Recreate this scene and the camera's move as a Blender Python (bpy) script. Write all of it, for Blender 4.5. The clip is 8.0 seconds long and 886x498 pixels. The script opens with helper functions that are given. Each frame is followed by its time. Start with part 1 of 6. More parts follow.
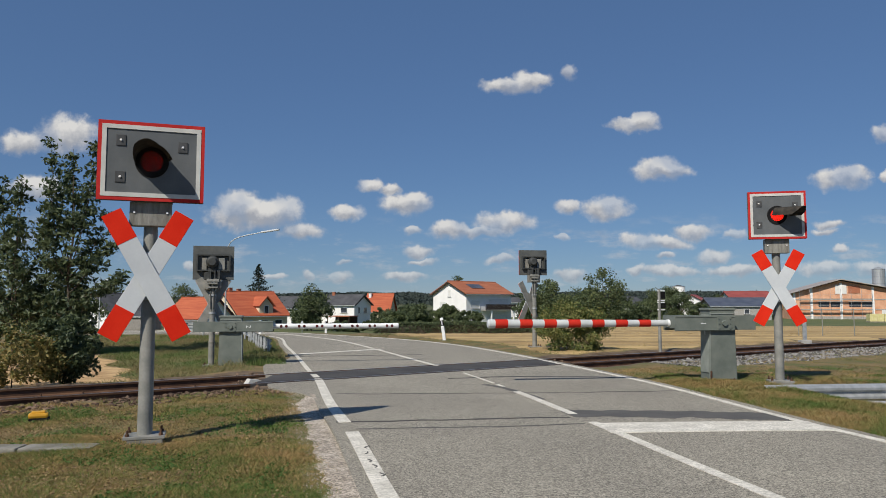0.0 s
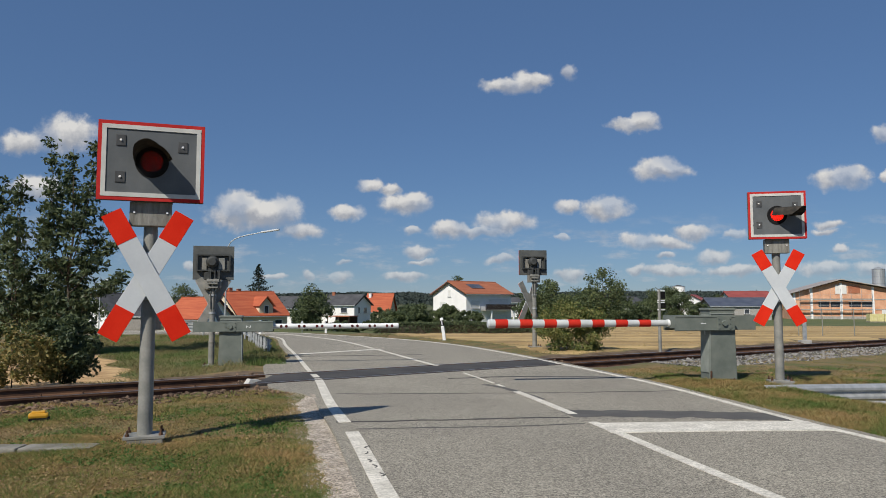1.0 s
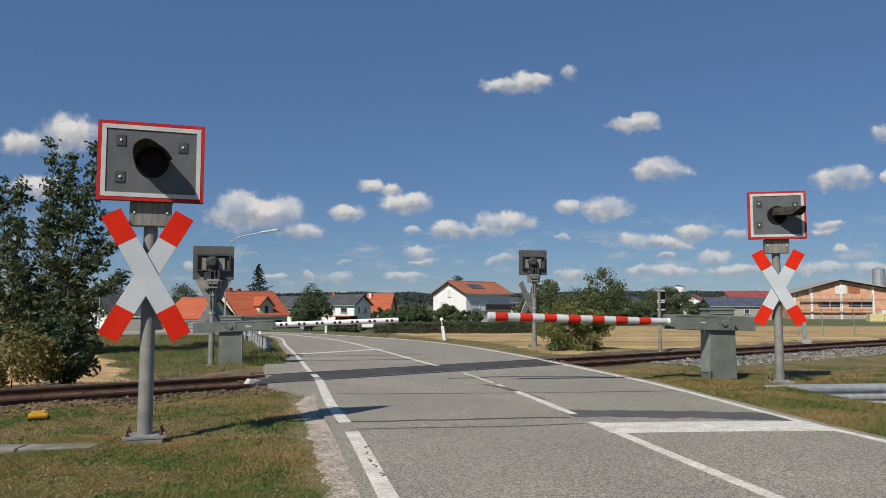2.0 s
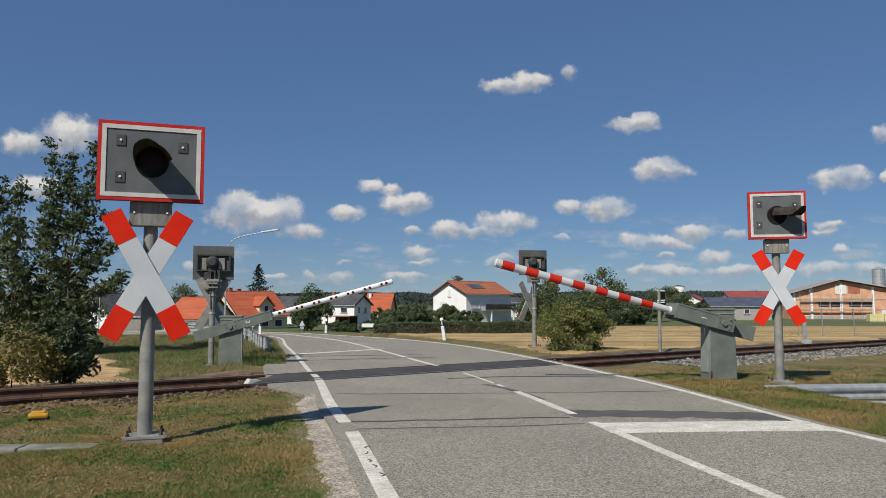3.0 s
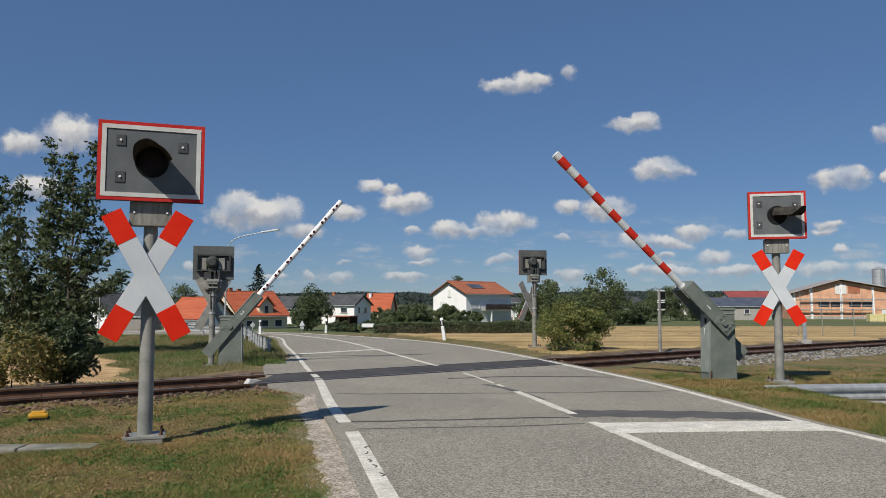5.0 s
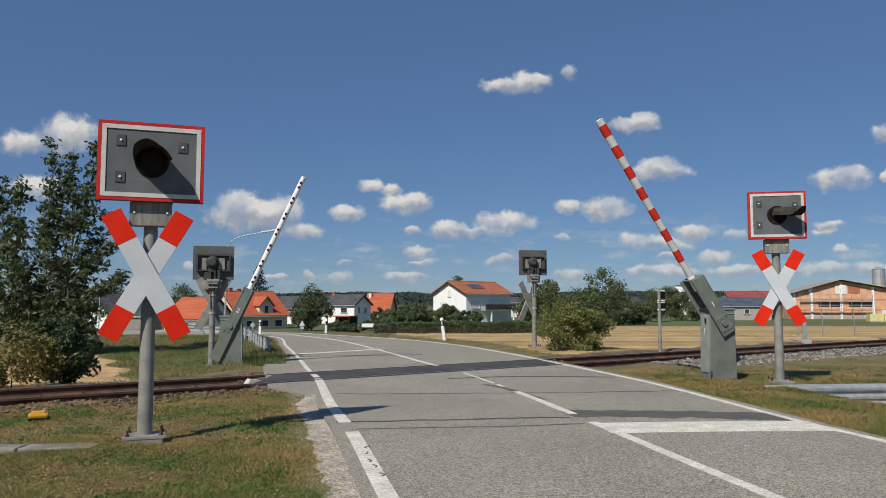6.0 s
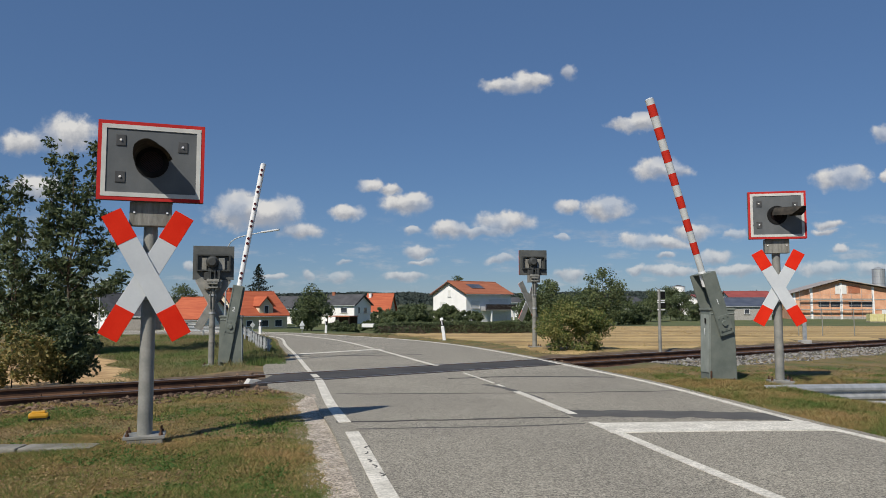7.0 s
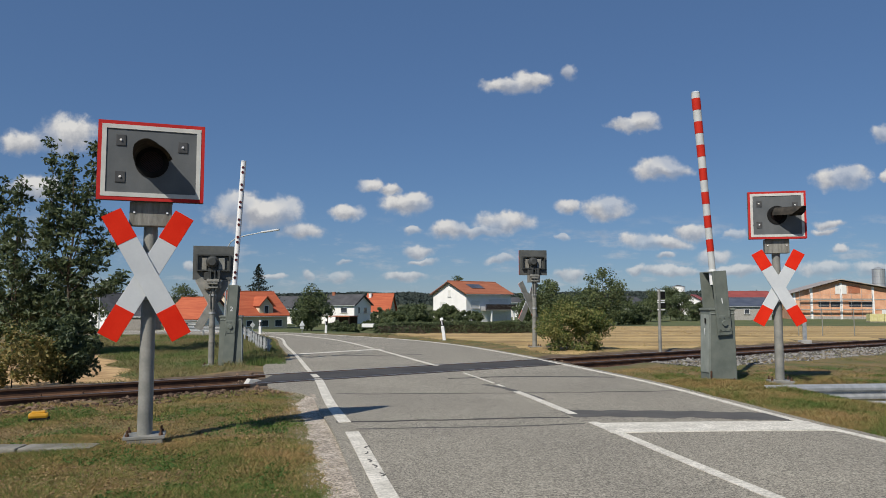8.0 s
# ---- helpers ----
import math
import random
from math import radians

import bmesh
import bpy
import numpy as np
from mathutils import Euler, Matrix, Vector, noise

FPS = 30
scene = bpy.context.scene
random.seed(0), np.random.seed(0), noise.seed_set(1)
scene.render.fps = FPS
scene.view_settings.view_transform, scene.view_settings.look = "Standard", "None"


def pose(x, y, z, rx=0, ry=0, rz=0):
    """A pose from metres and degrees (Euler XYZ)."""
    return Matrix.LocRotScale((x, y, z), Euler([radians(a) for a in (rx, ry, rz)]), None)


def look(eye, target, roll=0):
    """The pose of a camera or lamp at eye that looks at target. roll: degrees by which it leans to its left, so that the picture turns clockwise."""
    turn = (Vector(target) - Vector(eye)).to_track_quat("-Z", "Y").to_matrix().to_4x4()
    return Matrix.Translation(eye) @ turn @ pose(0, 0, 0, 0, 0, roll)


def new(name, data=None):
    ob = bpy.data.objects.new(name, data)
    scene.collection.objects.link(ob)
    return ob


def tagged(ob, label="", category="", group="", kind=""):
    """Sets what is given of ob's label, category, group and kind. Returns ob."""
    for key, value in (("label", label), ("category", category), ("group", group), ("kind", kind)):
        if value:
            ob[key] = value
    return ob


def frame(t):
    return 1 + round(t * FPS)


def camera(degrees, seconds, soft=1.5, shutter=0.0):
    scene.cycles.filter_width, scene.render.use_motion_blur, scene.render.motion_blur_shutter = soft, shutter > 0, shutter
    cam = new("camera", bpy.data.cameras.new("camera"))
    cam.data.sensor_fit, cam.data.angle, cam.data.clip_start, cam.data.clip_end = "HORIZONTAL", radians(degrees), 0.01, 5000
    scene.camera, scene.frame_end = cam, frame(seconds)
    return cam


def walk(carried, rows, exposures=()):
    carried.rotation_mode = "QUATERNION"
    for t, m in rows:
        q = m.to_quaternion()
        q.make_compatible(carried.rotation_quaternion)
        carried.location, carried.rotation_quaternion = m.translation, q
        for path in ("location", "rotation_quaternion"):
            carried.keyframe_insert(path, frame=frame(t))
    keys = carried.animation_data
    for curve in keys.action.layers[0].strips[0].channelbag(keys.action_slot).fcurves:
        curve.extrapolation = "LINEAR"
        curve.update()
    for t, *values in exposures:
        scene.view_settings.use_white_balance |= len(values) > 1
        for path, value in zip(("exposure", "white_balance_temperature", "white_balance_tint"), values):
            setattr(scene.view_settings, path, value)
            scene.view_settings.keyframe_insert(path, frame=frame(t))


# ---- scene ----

# camera: a tripod on the verge, level but tilted up a little
cam = camera(62.18, 8.0, soft=0.9)
EYE = (0.0, 0.0, 1.42)
TILT = 4.355
walk(cam, [(0.0, pose(*EYE, 90 + TILT, 0, 0)), (8.0, pose(*EYE, 90 + TILT, 0, 0))], exposures=[(0.0, 0.0), (8.0, 0.0)])

# ---------------------------------------------------------------- light
SUN_EL, SUN_AZ = 45.0, 213.0          # azimuth clockwise from +Y
sun_data = bpy.data.lights.new("sun", "SUN")
sun_data.energy, sun_data.angle, sun_data.color = 4.8, radians(0.53), (1.0, 0.93, 0.82)
sun = new("sun", sun_data)
sd = Vector((math.sin(radians(SUN_AZ)) * math.cos(radians(SUN_EL)), math.cos(radians(SUN_AZ)) * math.cos(radians(SUN_EL)), math.sin(radians(SUN_EL))))
sun.matrix_world = look(sd * 50, (0, 0, 0))

# fair-weather clouds: direction (x/y, z/y), half width, half height
CLOUDS_HIGH = [
    (0.095, 0.303, 0.042, 0.010), (0.126, 0.311, 0.025, 0.013), (0.174, 0.324, 0.009, 0.011), (0.264, 0.250, 0.035, 0.010),
    (0.280, 0.256, 0.020, 0.010), (0.295, 0.186, 0.034, 0.015), (0.317, 0.182, 0.028, 0.010), (0.547, 0.171, 0.040, 0.013),
    (0.563, 0.182, 0.026, 0.011), (0.608, 0.237, 0.015, 0.012), (0.608, 0.178, 0.009, 0.006), (-0.580, 0.222, 0.032, 0.017),
    (-0.520, 0.234, 0.040, 0.026), (-0.560, 0.159, 0.037, 0.017),
]
CLOUDS_MIDDLE = [
    (-0.262, 0.122, 0.062, 0.021), (-0.278, 0.138, 0.032, 0.020), (-0.226, 0.127, 0.034, 0.020), (-0.196, 0.101, 0.031, 0.011),
    (-0.133, 0.127, 0.022, 0.009), (-0.100, 0.162, 0.020, 0.009), (-0.073, 0.156, 0.014, 0.009), (-0.050, 0.138, 0.035, 0.013),
    (-0.038, 0.145, 0.017, 0.011), (-0.040, 0.103, 0.011, 0.006), (0.012, 0.102, 0.029, 0.010), (0.084, 0.113, 0.038, 0.015),
    (0.051, 0.100, 0.031, 0.007), (0.171, 0.134, 0.018, 0.010), (0.223, 0.130, 0.034, 0.016), (0.229, 0.142, 0.022, 0.011),
]
CLOUDS_LOWER = [
    (-0.034, 0.072, 0.022, 0.009), (-0.029, 0.058, 0.020, 0.004), (0.080, 0.061, 0.022, 0.006), (0.163, 0.092, 0.011, 0.005),
    (0.275, 0.088, 0.032, 0.010), (0.307, 0.085, 0.031, 0.008), (0.342, 0.099, 0.026, 0.011), (0.400, 0.095, 0.015, 0.007),
    (0.302, 0.067, 0.011, 0.005), (0.368, 0.065, 0.023, 0.010), (0.527, 0.110, 0.023, 0.008), (0.522, 0.099, 0.018, 0.005),
    (0.543, 0.077, 0.012, 0.005),
]
CLOUDS_HORIZON = [
    (-0.143, 0.038, 0.018, 0.008), (-0.182, 0.038, 0.009, 0.007), (-0.134, 0.060, 0.011, 0.004), (-0.053, 0.037, 0.029, 0.006),
    (0.174, 0.041, 0.022, 0.009), (0.312, 0.046, 0.046, 0.007), (0.266, 0.048, 0.012, 0.007), (0.401, 0.046, 0.045, 0.008),
    (0.520, 0.050, 0.035, 0.011), (0.586, 0.050, 0.028, 0.009), (-0.234, 0.037, 0.023, 0.004), (-0.342, 0.054, 0.011, 0.006),
]


def build_sky():
    world = bpy.data.worlds.new("sky")
    scene.world = world
    world.use_nodes = True
    nt = world.node_tree
    nt.nodes.clear()
    N, L = nt.nodes.new, nt.links.new

    def put(socket, v):
        if isinstance(v, bpy.types.NodeSocket):
            L(v, socket)
        else:
            socket.default_value = v

    def math_node(op, a, b=0.0, c=0.0, clamp=False):
        n = N("ShaderNodeMath")
        n.operation, n.use_clamp = op, clamp
        for s, v in zip(n.inputs, (a, b, c)):
            put(s, v)
        return n.outputs[0]

    def vec_node(op, a, b=(0, 0, 0), out=0):
        n = N("ShaderNodeVectorMath")
        n.operation = op
        put(n.inputs[0], a)
        put(n.inputs[1], b)
        return n.outputs[out]

    sky = N("ShaderNodeTexSky")
    sky.sky_type, sky.sun_disc = "NISHITA", False
    sky.sun_elevation, sky.sun_rotation = radians(SUN_EL), radians(SUN_AZ)
    sky.altitude, sky.air_density, sky.dust_density, sky.ozone_density = 450, 1.0, 0.0, 4.0
    co = N("ShaderNodeTexCoord").outputs["Generated"]
    sep = N("ShaderNodeSeparateXYZ")
    L(co, sep.inputs[0])
    front = math_node("GREATER_THAN", sep.outputs[1], 0.2)
    yy = math_node("MAXIMUM", sep.outputs[1], 0.2)
    comb = N("ShaderNodeCombineXYZ")
    L(math_node("DIVIDE", sep.outputs[0], yy), comb.inputs[0])
    L(math_node("DIVIDE", sep.outputs[2], yy), comb.inputs[1])
    p0 = comb.outputs[0]
    warp = N("ShaderNodeTexNoise")
    warp.inputs["Scale"].default_value, warp.inputs["Detail"].default_value = 34.0, 3.0
    L(p0, warp.inputs["Vector"])
    off = vec_node("SCALE", vec_node("SUBTRACT", warp.outputs["Color"], (0.5, 0.5, 0.5)))
    off.node.inputs["Scale"].default_value = 0.022
    p = vec_node("ADD", p0, off)
    best, height = 0.0, 0.0
    for u, v, a, b in CLOUDS_HIGH + CLOUDS_MIDDLE + CLOUDS_LOWER + CLOUDS_HORIZON:
        q = vec_node("MULTIPLY", vec_node("SUBTRACT", p, (u, v, 0)), (0.84 / a, 0.84 / b, 0))
        k = math_node("SUBTRACT", 1.15, vec_node("LENGTH", q, out=1), clamp=True)
        best = math_node("MAXIMUM", best, k)
        qs = N("ShaderNodeSeparateXYZ")
        L(q, qs.inputs[0])
        height = math_node("MULTIPLY_ADD", qs.outputs[1], k, height)
    def noise_node(scale, detail, rough, vector):
        n = N("ShaderNodeTexNoise")
        n.inputs["Scale"].default_value, n.inputs["Detail"].default_value, n.inputs["Roughness"].default_value = scale, detail, rough
        L(vector, n.inputs["Vector"])
        return n.outputs["Fac"]

    def ramp_node(v, lo, hi, out0, out1):
        n = N("ShaderNodeMapRange")
        n.interpolation_type = "SMOOTHSTEP"
        for i, s in enumerate((v, lo, hi, out0, out1)):
            put(n.inputs[i], s)
        return n.outputs[0]

    fine = noise_node(58.0, 7.0, 0.58, p0)
    soft = noise_node(17.0, 2.0, 0.5, p0)
    body = math_node("MULTIPLY_ADD", math_node("SUBTRACT", fine, 0.5), 0.78, best)
    # crisp heaped tops, frayed pale undersides; some clouds thinner than others
    wide = math_node("MULTIPLY_ADD", height, -0.42, 0.66, clamp=True)
    full = ramp_node(body, 0.05, math_node("MAXIMUM", wide, 0.26), 0.0, 1.0)
    thick = ramp_node(soft, 0.36, 0.56, 0.58, 1.0)
    on = math_node("MULTIPLY", math_node("MULTIPLY", math_node("MULTIPLY", full, thick), front), math_node("GREATER_THAN", best, 0.001))
    on = math_node("MULTIPLY", on, ramp_node(sep.outputs[2], 0.02, 0.13, 0.66, 1.0))
    # thin broken haze low over the horizon
    flat = N("ShaderNodeMapping")
    flat.inputs["Scale"].default_value = (1.0, 3.2, 1.0)
    L(p0, flat.inputs[0])
    wisps = ramp_node(noise_node(15.0, 5.0, 0.6, flat.outputs[0]), 0.50, 0.72, 0.0, 0.42)
    low = ramp_node(sep.outputs[2], 0.075, 0.13, 1.0, 0.0)
    on = math_node("MAXIMUM", on, math_node("MULTIPLY", math_node("MULTIPLY", wisps, low), front))
    tone = N("ShaderNodeValToRGB")
    tone.color_ramp.elements[0].position, tone.color_ramp.elements[0].color = 0.22, (5.5, 5.8, 6.5, 1)
    tone.color_ramp.elements[1].position, tone.color_ramp.elements[1].color = 0.80, (10.9, 10.75, 10.5, 1)
    mid = tone.color_ramp.elements.new(0.50)
    mid.color = (8.1, 8.15, 8.4, 1)
    lift = math_node("MULTIPLY_ADD", math_node("SUBTRACT", fine, 0.5), 1.1, math_node("MULTIPLY_ADD", height, 0.95, 0.52))
    L(lift, tone.inputs[0])
    mix = N("ShaderNodeMix")
    mix.data_type = "RGBA"
    L(on, mix.inputs[0])
    hue = N("ShaderNodeMix")
    hue.data_type, hue.blend_type = "RGBA", "MULTIPLY"
    hue.inputs[0].default_value = 1.0
    hue.inputs[7].default_value = (0.82, 0.95, 1.09, 1)
    L(sky.outputs[0], hue.inputs[6])
    veil = N("ShaderNodeMix")
    veil.data_type = "RGBA"
    veil.inputs[0].default_value = 0.45
    L(hue.outputs[2], veil.inputs[6])
    veil.inputs[7].default_value = (1.56, 3.0, 6.05, 1)
    L(veil.outputs[2], mix.inputs[6])
    L(tone.outputs[0], mix.inputs[7])
    bg = N("ShaderNodeBackground")
    bg.inputs["Strength"].default_value = 0.063
    L(mix.outputs[2], bg.inputs["Color"])
    out = N("ShaderNodeOutputWorld")
    L(bg.outputs[0], out.inputs["Surface"])


build_sky()

# ---------------------------------------------------------------- helpers
UP = Vector((0, 0, 1))


def mat(name, c1, c2, scale=6.0, fine=60.0, rough=0.7, bump=0.15, metal=0.0, speck=0.25, island=0.0, stretch=(1, 1, 1), spec=0.4, rand=0.0, dist=0.01):
    """Two tones mixed by a broad noise, grained by a fine one, with relief."""
    m = bpy.data.materials.new(name)
    m.use_nodes = True
    nt = m.node_tree
    N, L = nt.nodes.new, nt.links.new
    b = nt.nodes["Principled BSDF"]
    b.inputs["Roughness"].default_value, b.inputs["Metallic"].default_value = rough, metal
    b.inputs["Specular IOR Level"].default_value = spec
    co = N("ShaderNodeTexCoord")
    mp = N("ShaderNodeMapping")
    mp.inputs["Scale"].default_value = stretch
    L(co.outputs["Object"], mp.inputs[0])
    n1, n2 = N("ShaderNodeTexNoise"), N("ShaderNodeTexNoise")
    for n, s, d in ((n1, scale, 5), (n2, fine, 4)):
        n.inputs["Scale"].default_value, n.inputs["Detail"].default_value = s, d
        L(mp.outputs[0], n.inputs["Vector"])
    ramp = N("ShaderNodeValToRGB")
    ramp.color_ramp.elements[0].position, ramp.color_ramp.elements[0].color = 0.35, (*c1, 1)
    ramp.color_ramp.elements[1].position, ramp.color_ramp.elements[1].color = 0.65, (*c2, 1)
    fac = n1.outputs["Fac"]
    if island or rand:
        src = N("ShaderNodeNewGeometry").outputs["Random Per Island"] if island else N("ShaderNodeObjectInfo").outputs["Random"]
        ad = N("ShaderNodeMath")
        ad.operation = "MULTIPLY_ADD"
        L(src, ad.inputs[0])
        ad.inputs[1].default_value = (island or rand)
        sh = N("ShaderNodeMath")
        sh.operation = "SUBTRACT"
        L(fac, sh.inputs[0])
        sh.inputs[1].default_value = (island or rand) / 2
        L(sh.outputs[0], ad.inputs[2])
        fac = ad.outputs[0]
    L(fac, ramp.inputs[0])
    hs = N("ShaderNodeHueSaturation")
    ml = N("ShaderNodeMath")
    ml.operation = "MULTIPLY_ADD"
    L(n2.outputs["Fac"], ml.inputs[0])
    ml.inputs[1].default_value, ml.inputs[2].default_value = speck * 2, 1 - speck
    L(ml.outputs[0], hs.inputs["Value"])
    L(ramp.outputs[0], hs.inputs["Color"])
    L(hs.outputs[0], b.inputs["Base Color"])
    if bump:
        bp = N("ShaderNodeBump")
        bp.inputs["Strength"].default_value, bp.inputs["Distance"].default_value = bump, dist
        L(n2.outputs["Fac"], bp.inputs["Height"])
        L(bp.outputs[0], b.inputs["Normal"])
    return m


def glow(name, colour, power):
    m = mat(name, colour, colour, speck=0.1)
    b = m.node_tree.nodes["Principled BSDF"]
    b.inputs["Emission Color"].default_value, b.inputs["Emission Strength"].default_value = (*colour, 1), power
    return m


def glass(name, tint, rough=0.05):
    m = bpy.data.materials.new(name)
    m.use_nodes = True
    b = m.node_tree.nodes["Principled BSDF"]
    b.inputs["Base Color"].default_value = (*tint, 1)
    b.inputs["Transmission Weight"].default_value, b.inputs["Roughness"].default_value, b.inputs["IOR"].default_value = 1.0, rough, 1.3
    return m


def thing(name, label, category, m=None, group="", kind=""):
    ob = new(name)
    ob.empty_display_size = 0.2
    if m is not None:
        ob.matrix_basis = m
    return tagged(ob, label, category, group, kind)


def finish(name, bm, material, smooth=False):
    bmesh.ops.recalc_face_normals(bm, faces=bm.faces)
    me = bpy.data.meshes.new(name)
    bm.to_mesh(me)
    bm.free()
    for m in (material if isinstance(material, (list, tuple)) else [material]):
        me.materials.append(m)
    if smooth:
        for p in me.polygons:
            p.use_smooth = True
    return me


def part(name, bm, material, parent=None, label="", smooth=False):
    ob = new(name, finish(name, bm, material, smooth))
    if parent is not None:
        ob.parent = parent
    if label:
        ob["label"] = label
    return ob


def box(c, s, rot=None, bevel=0.0, bm=None):
    """A box with centre c and sizes s."""
    own = bmesh.new()
    bmesh.ops.create_cube(own, size=1.0, matrix=Matrix.Diagonal((*s, 1)))
    if bevel:
        bmesh.ops.bevel(own, geom=own.edges[:], offset=bevel, segments=2, affect="EDGES", profile=0.6)
    m = Matrix.Translation(c) @ (rot or Matrix())
    bmesh.ops.transform(own, matrix=m, verts=own.verts)
    return own if bm is None else merge(bm, own)


def rod(p, q, r, r2=None, n=12, bm=None, caps=True):
    p, q = Vector(p), Vector(q)
    own = bmesh.new()
    bmesh.ops.create_cone(own, cap_ends=caps, segments=n, radius1=r, radius2=r if r2 is None else r2, depth=(q - p).length)
    turn = (q - p).to_track_quat("Z", "Y").to_matrix().to_4x4()
    bmesh.ops.transform(own, matrix=Matrix.Translation((p + q) / 2) @ turn, verts=own.verts)
    return own if bm is None else merge(bm, own)


def merge(bm, other):
    me = bpy.data.meshes.new("tmp")
    other.to_mesh(me)
    other.free()
    bm.from_mesh(me)
    bpy.data.meshes.remove(me)
    return bm


def prism(points, thick, axis="y", at=0.0):
    """A polygon in the x-z plane, thickened along y."""
    bm = bmesh.new()
    front = [bm.verts.new((x, at, z)) for x, z in points]
    back = [bm.verts.new((x, at + thick, z)) for x, z in points]
    bm.faces.new(front)
    bm.faces.new(back[::-1])
    k = len(points)
    for i in range(k):
        bm.faces.new((front[i], front[(i + 1) % k], back[(i + 1) % k], back[i]))
    return bm


def np_mesh(name, verts, faces, materials, smooth=False, index=None):
    """A mesh from arrays: verts (n, 3), faces (m, 3 or 4)."""
    verts, faces = np.asarray(verts, np.float32), np.asarray(faces, np.int32)
    me = bpy.data.meshes.new(name)
    me.vertices.add(len(verts))
    me.vertices.foreach_set("co", verts.ravel())
    k = faces.shape[1]
    me.loops.add(faces.size)
    me.loops.foreach_set("vertex_index", faces.ravel())
    me.polygons.add(len(faces))
    me.polygons.foreach_set("loop_start", np.arange(0, faces.size, k, dtype=np.int32))
    me.polygons.foreach_set("loop_total", np.full(len(faces), k, np.int32))
    for m in (materials if isinstance(materials, (list, tuple)) else [materials]):
        me.materials.append(m)
    if index is not None:
        me.polygons.foreach_set("material_index", np.asarray(index, np.int32))
    me.polygons.foreach_set("use_smooth", np.full(len(faces), smooth))
    me.update(calc_edges=True)
    me.validate()
    return me


def spline(points, step=0.5):
    """Catmull-Rom through the points, evenly resampled."""
    P = np.array([2 * np.array(points[0]) - np.array(points[1]), *map(np.array, points), 2 * np.array(points[-1]) - np.array(points[-2])], float)
    out = []
    for i in range(1, len(P) - 2):
        a, b, c, d = P[i - 1:i + 3]
        k = max(2, int(np.linalg.norm(c - b) / step))
        for t in np.arange(k) / k:
            out.append(0.5 * (2 * b + (c - a) * t + (2 * a - 5 * b + 4 * c - d) * t * t + (3 * b - a - 3 * c + d) * t ** 3))
    out.append(P[-2])
    return np.array(out)


def side(line, w):
    """The line moved by w to its left."""
    d = np.gradient(line, axis=0)
    d /= np.linalg.norm(d, axis=1)[:, None]
    return line + w * np.stack([-d[:, 1], d[:, 0]], 1)


def smooth01(t):
    t = np.clip(t, 0, 1)
    return t * t * (3 - 2 * t)


# ---------------------------------------------------------------- the plan
LEFT = spline([(9.6, -40), (0.82, 0), (-0.40, 5.54), (-1.02, 8.36), (-1.62, 10.72), (-2.38, 14.17), (-2.95, 16.25), (-4.10, 20.74), (-5.50, 25.9), (-7.25, 32.4), (-9.6, 34.9), (-14, 36.4), (-24, 37), (-70, 37)])
MID = spline([(12, -40), (3.6, 0), (2.46, 5.54), (1.82, 9.03), (1.15, 12.49), (0.34, 15.84), (-0.4, 18.13), (-2.29, 24.22), (-4.16, 29.58), (-6.08, 33.26), (-8.3, 36.3), (-13, 38.6), (-24, 39.4), (-70, 39.6)])
RIGHT = spline([(14, -40), (6.1, 0), (4.62, 7.75), (4.33, 9.35), (3.95, 12.49), (3.58, 14.61), (2.78, 18.13), (1.85, 21.95), (0.33, 26.63), (-1.99, 31.05), (-4.85, 34.49), (-8.25, 38), (-14, 40.6), (-24, 41.8), (-70, 42.2)])
T_ANG = radians(35.0)
T_DIR = np.array([math.cos(T_ANG), math.sin(T_ANG)])
T_NRM = np.array([-math.sin(T_ANG), math.cos(T_ANG)])
T_MID = np.array([-7.02, 11.78])       # midway between the rails


def across(x, y):
    """Distance from the track's middle line, positive beyond it."""
    return (x - T_MID[0]) * T_NRM[0] + (y - T_MID[1]) * T_NRM[1]


def edge_x(line, y):
    k = line[:, 1] < 35.9
    return np.interp(y, line[k, 1], line[k, 0])


def road_gap(x, y):
    """Distance outside the road's surface, negative on it."""
    x, y = np.asarray(x, float), np.asarray(y, float)
    apron = 0.75 * smooth01((y - 11.6) / 1.6) * (1 - smooth01((y - 17.6) / 2.5))
    gap = np.maximum(edge_x(LEFT, y) - 0.22 - apron - x, x - edge_x(RIGHT, y) - 0.25)
    turn = np.where(x < -7.0, np.maximum(36.3 - y, y - 42.4), 99.0)
    gap = np.where(y > 34.5, np.where(x < edge_x(RIGHT, np.minimum(y, 38)) + 0.3, np.minimum(np.where(y < 38, gap, 99), turn), gap), gap)
    return np.where(y > 38, np.where(x < -8, turn, 9.0), gap)


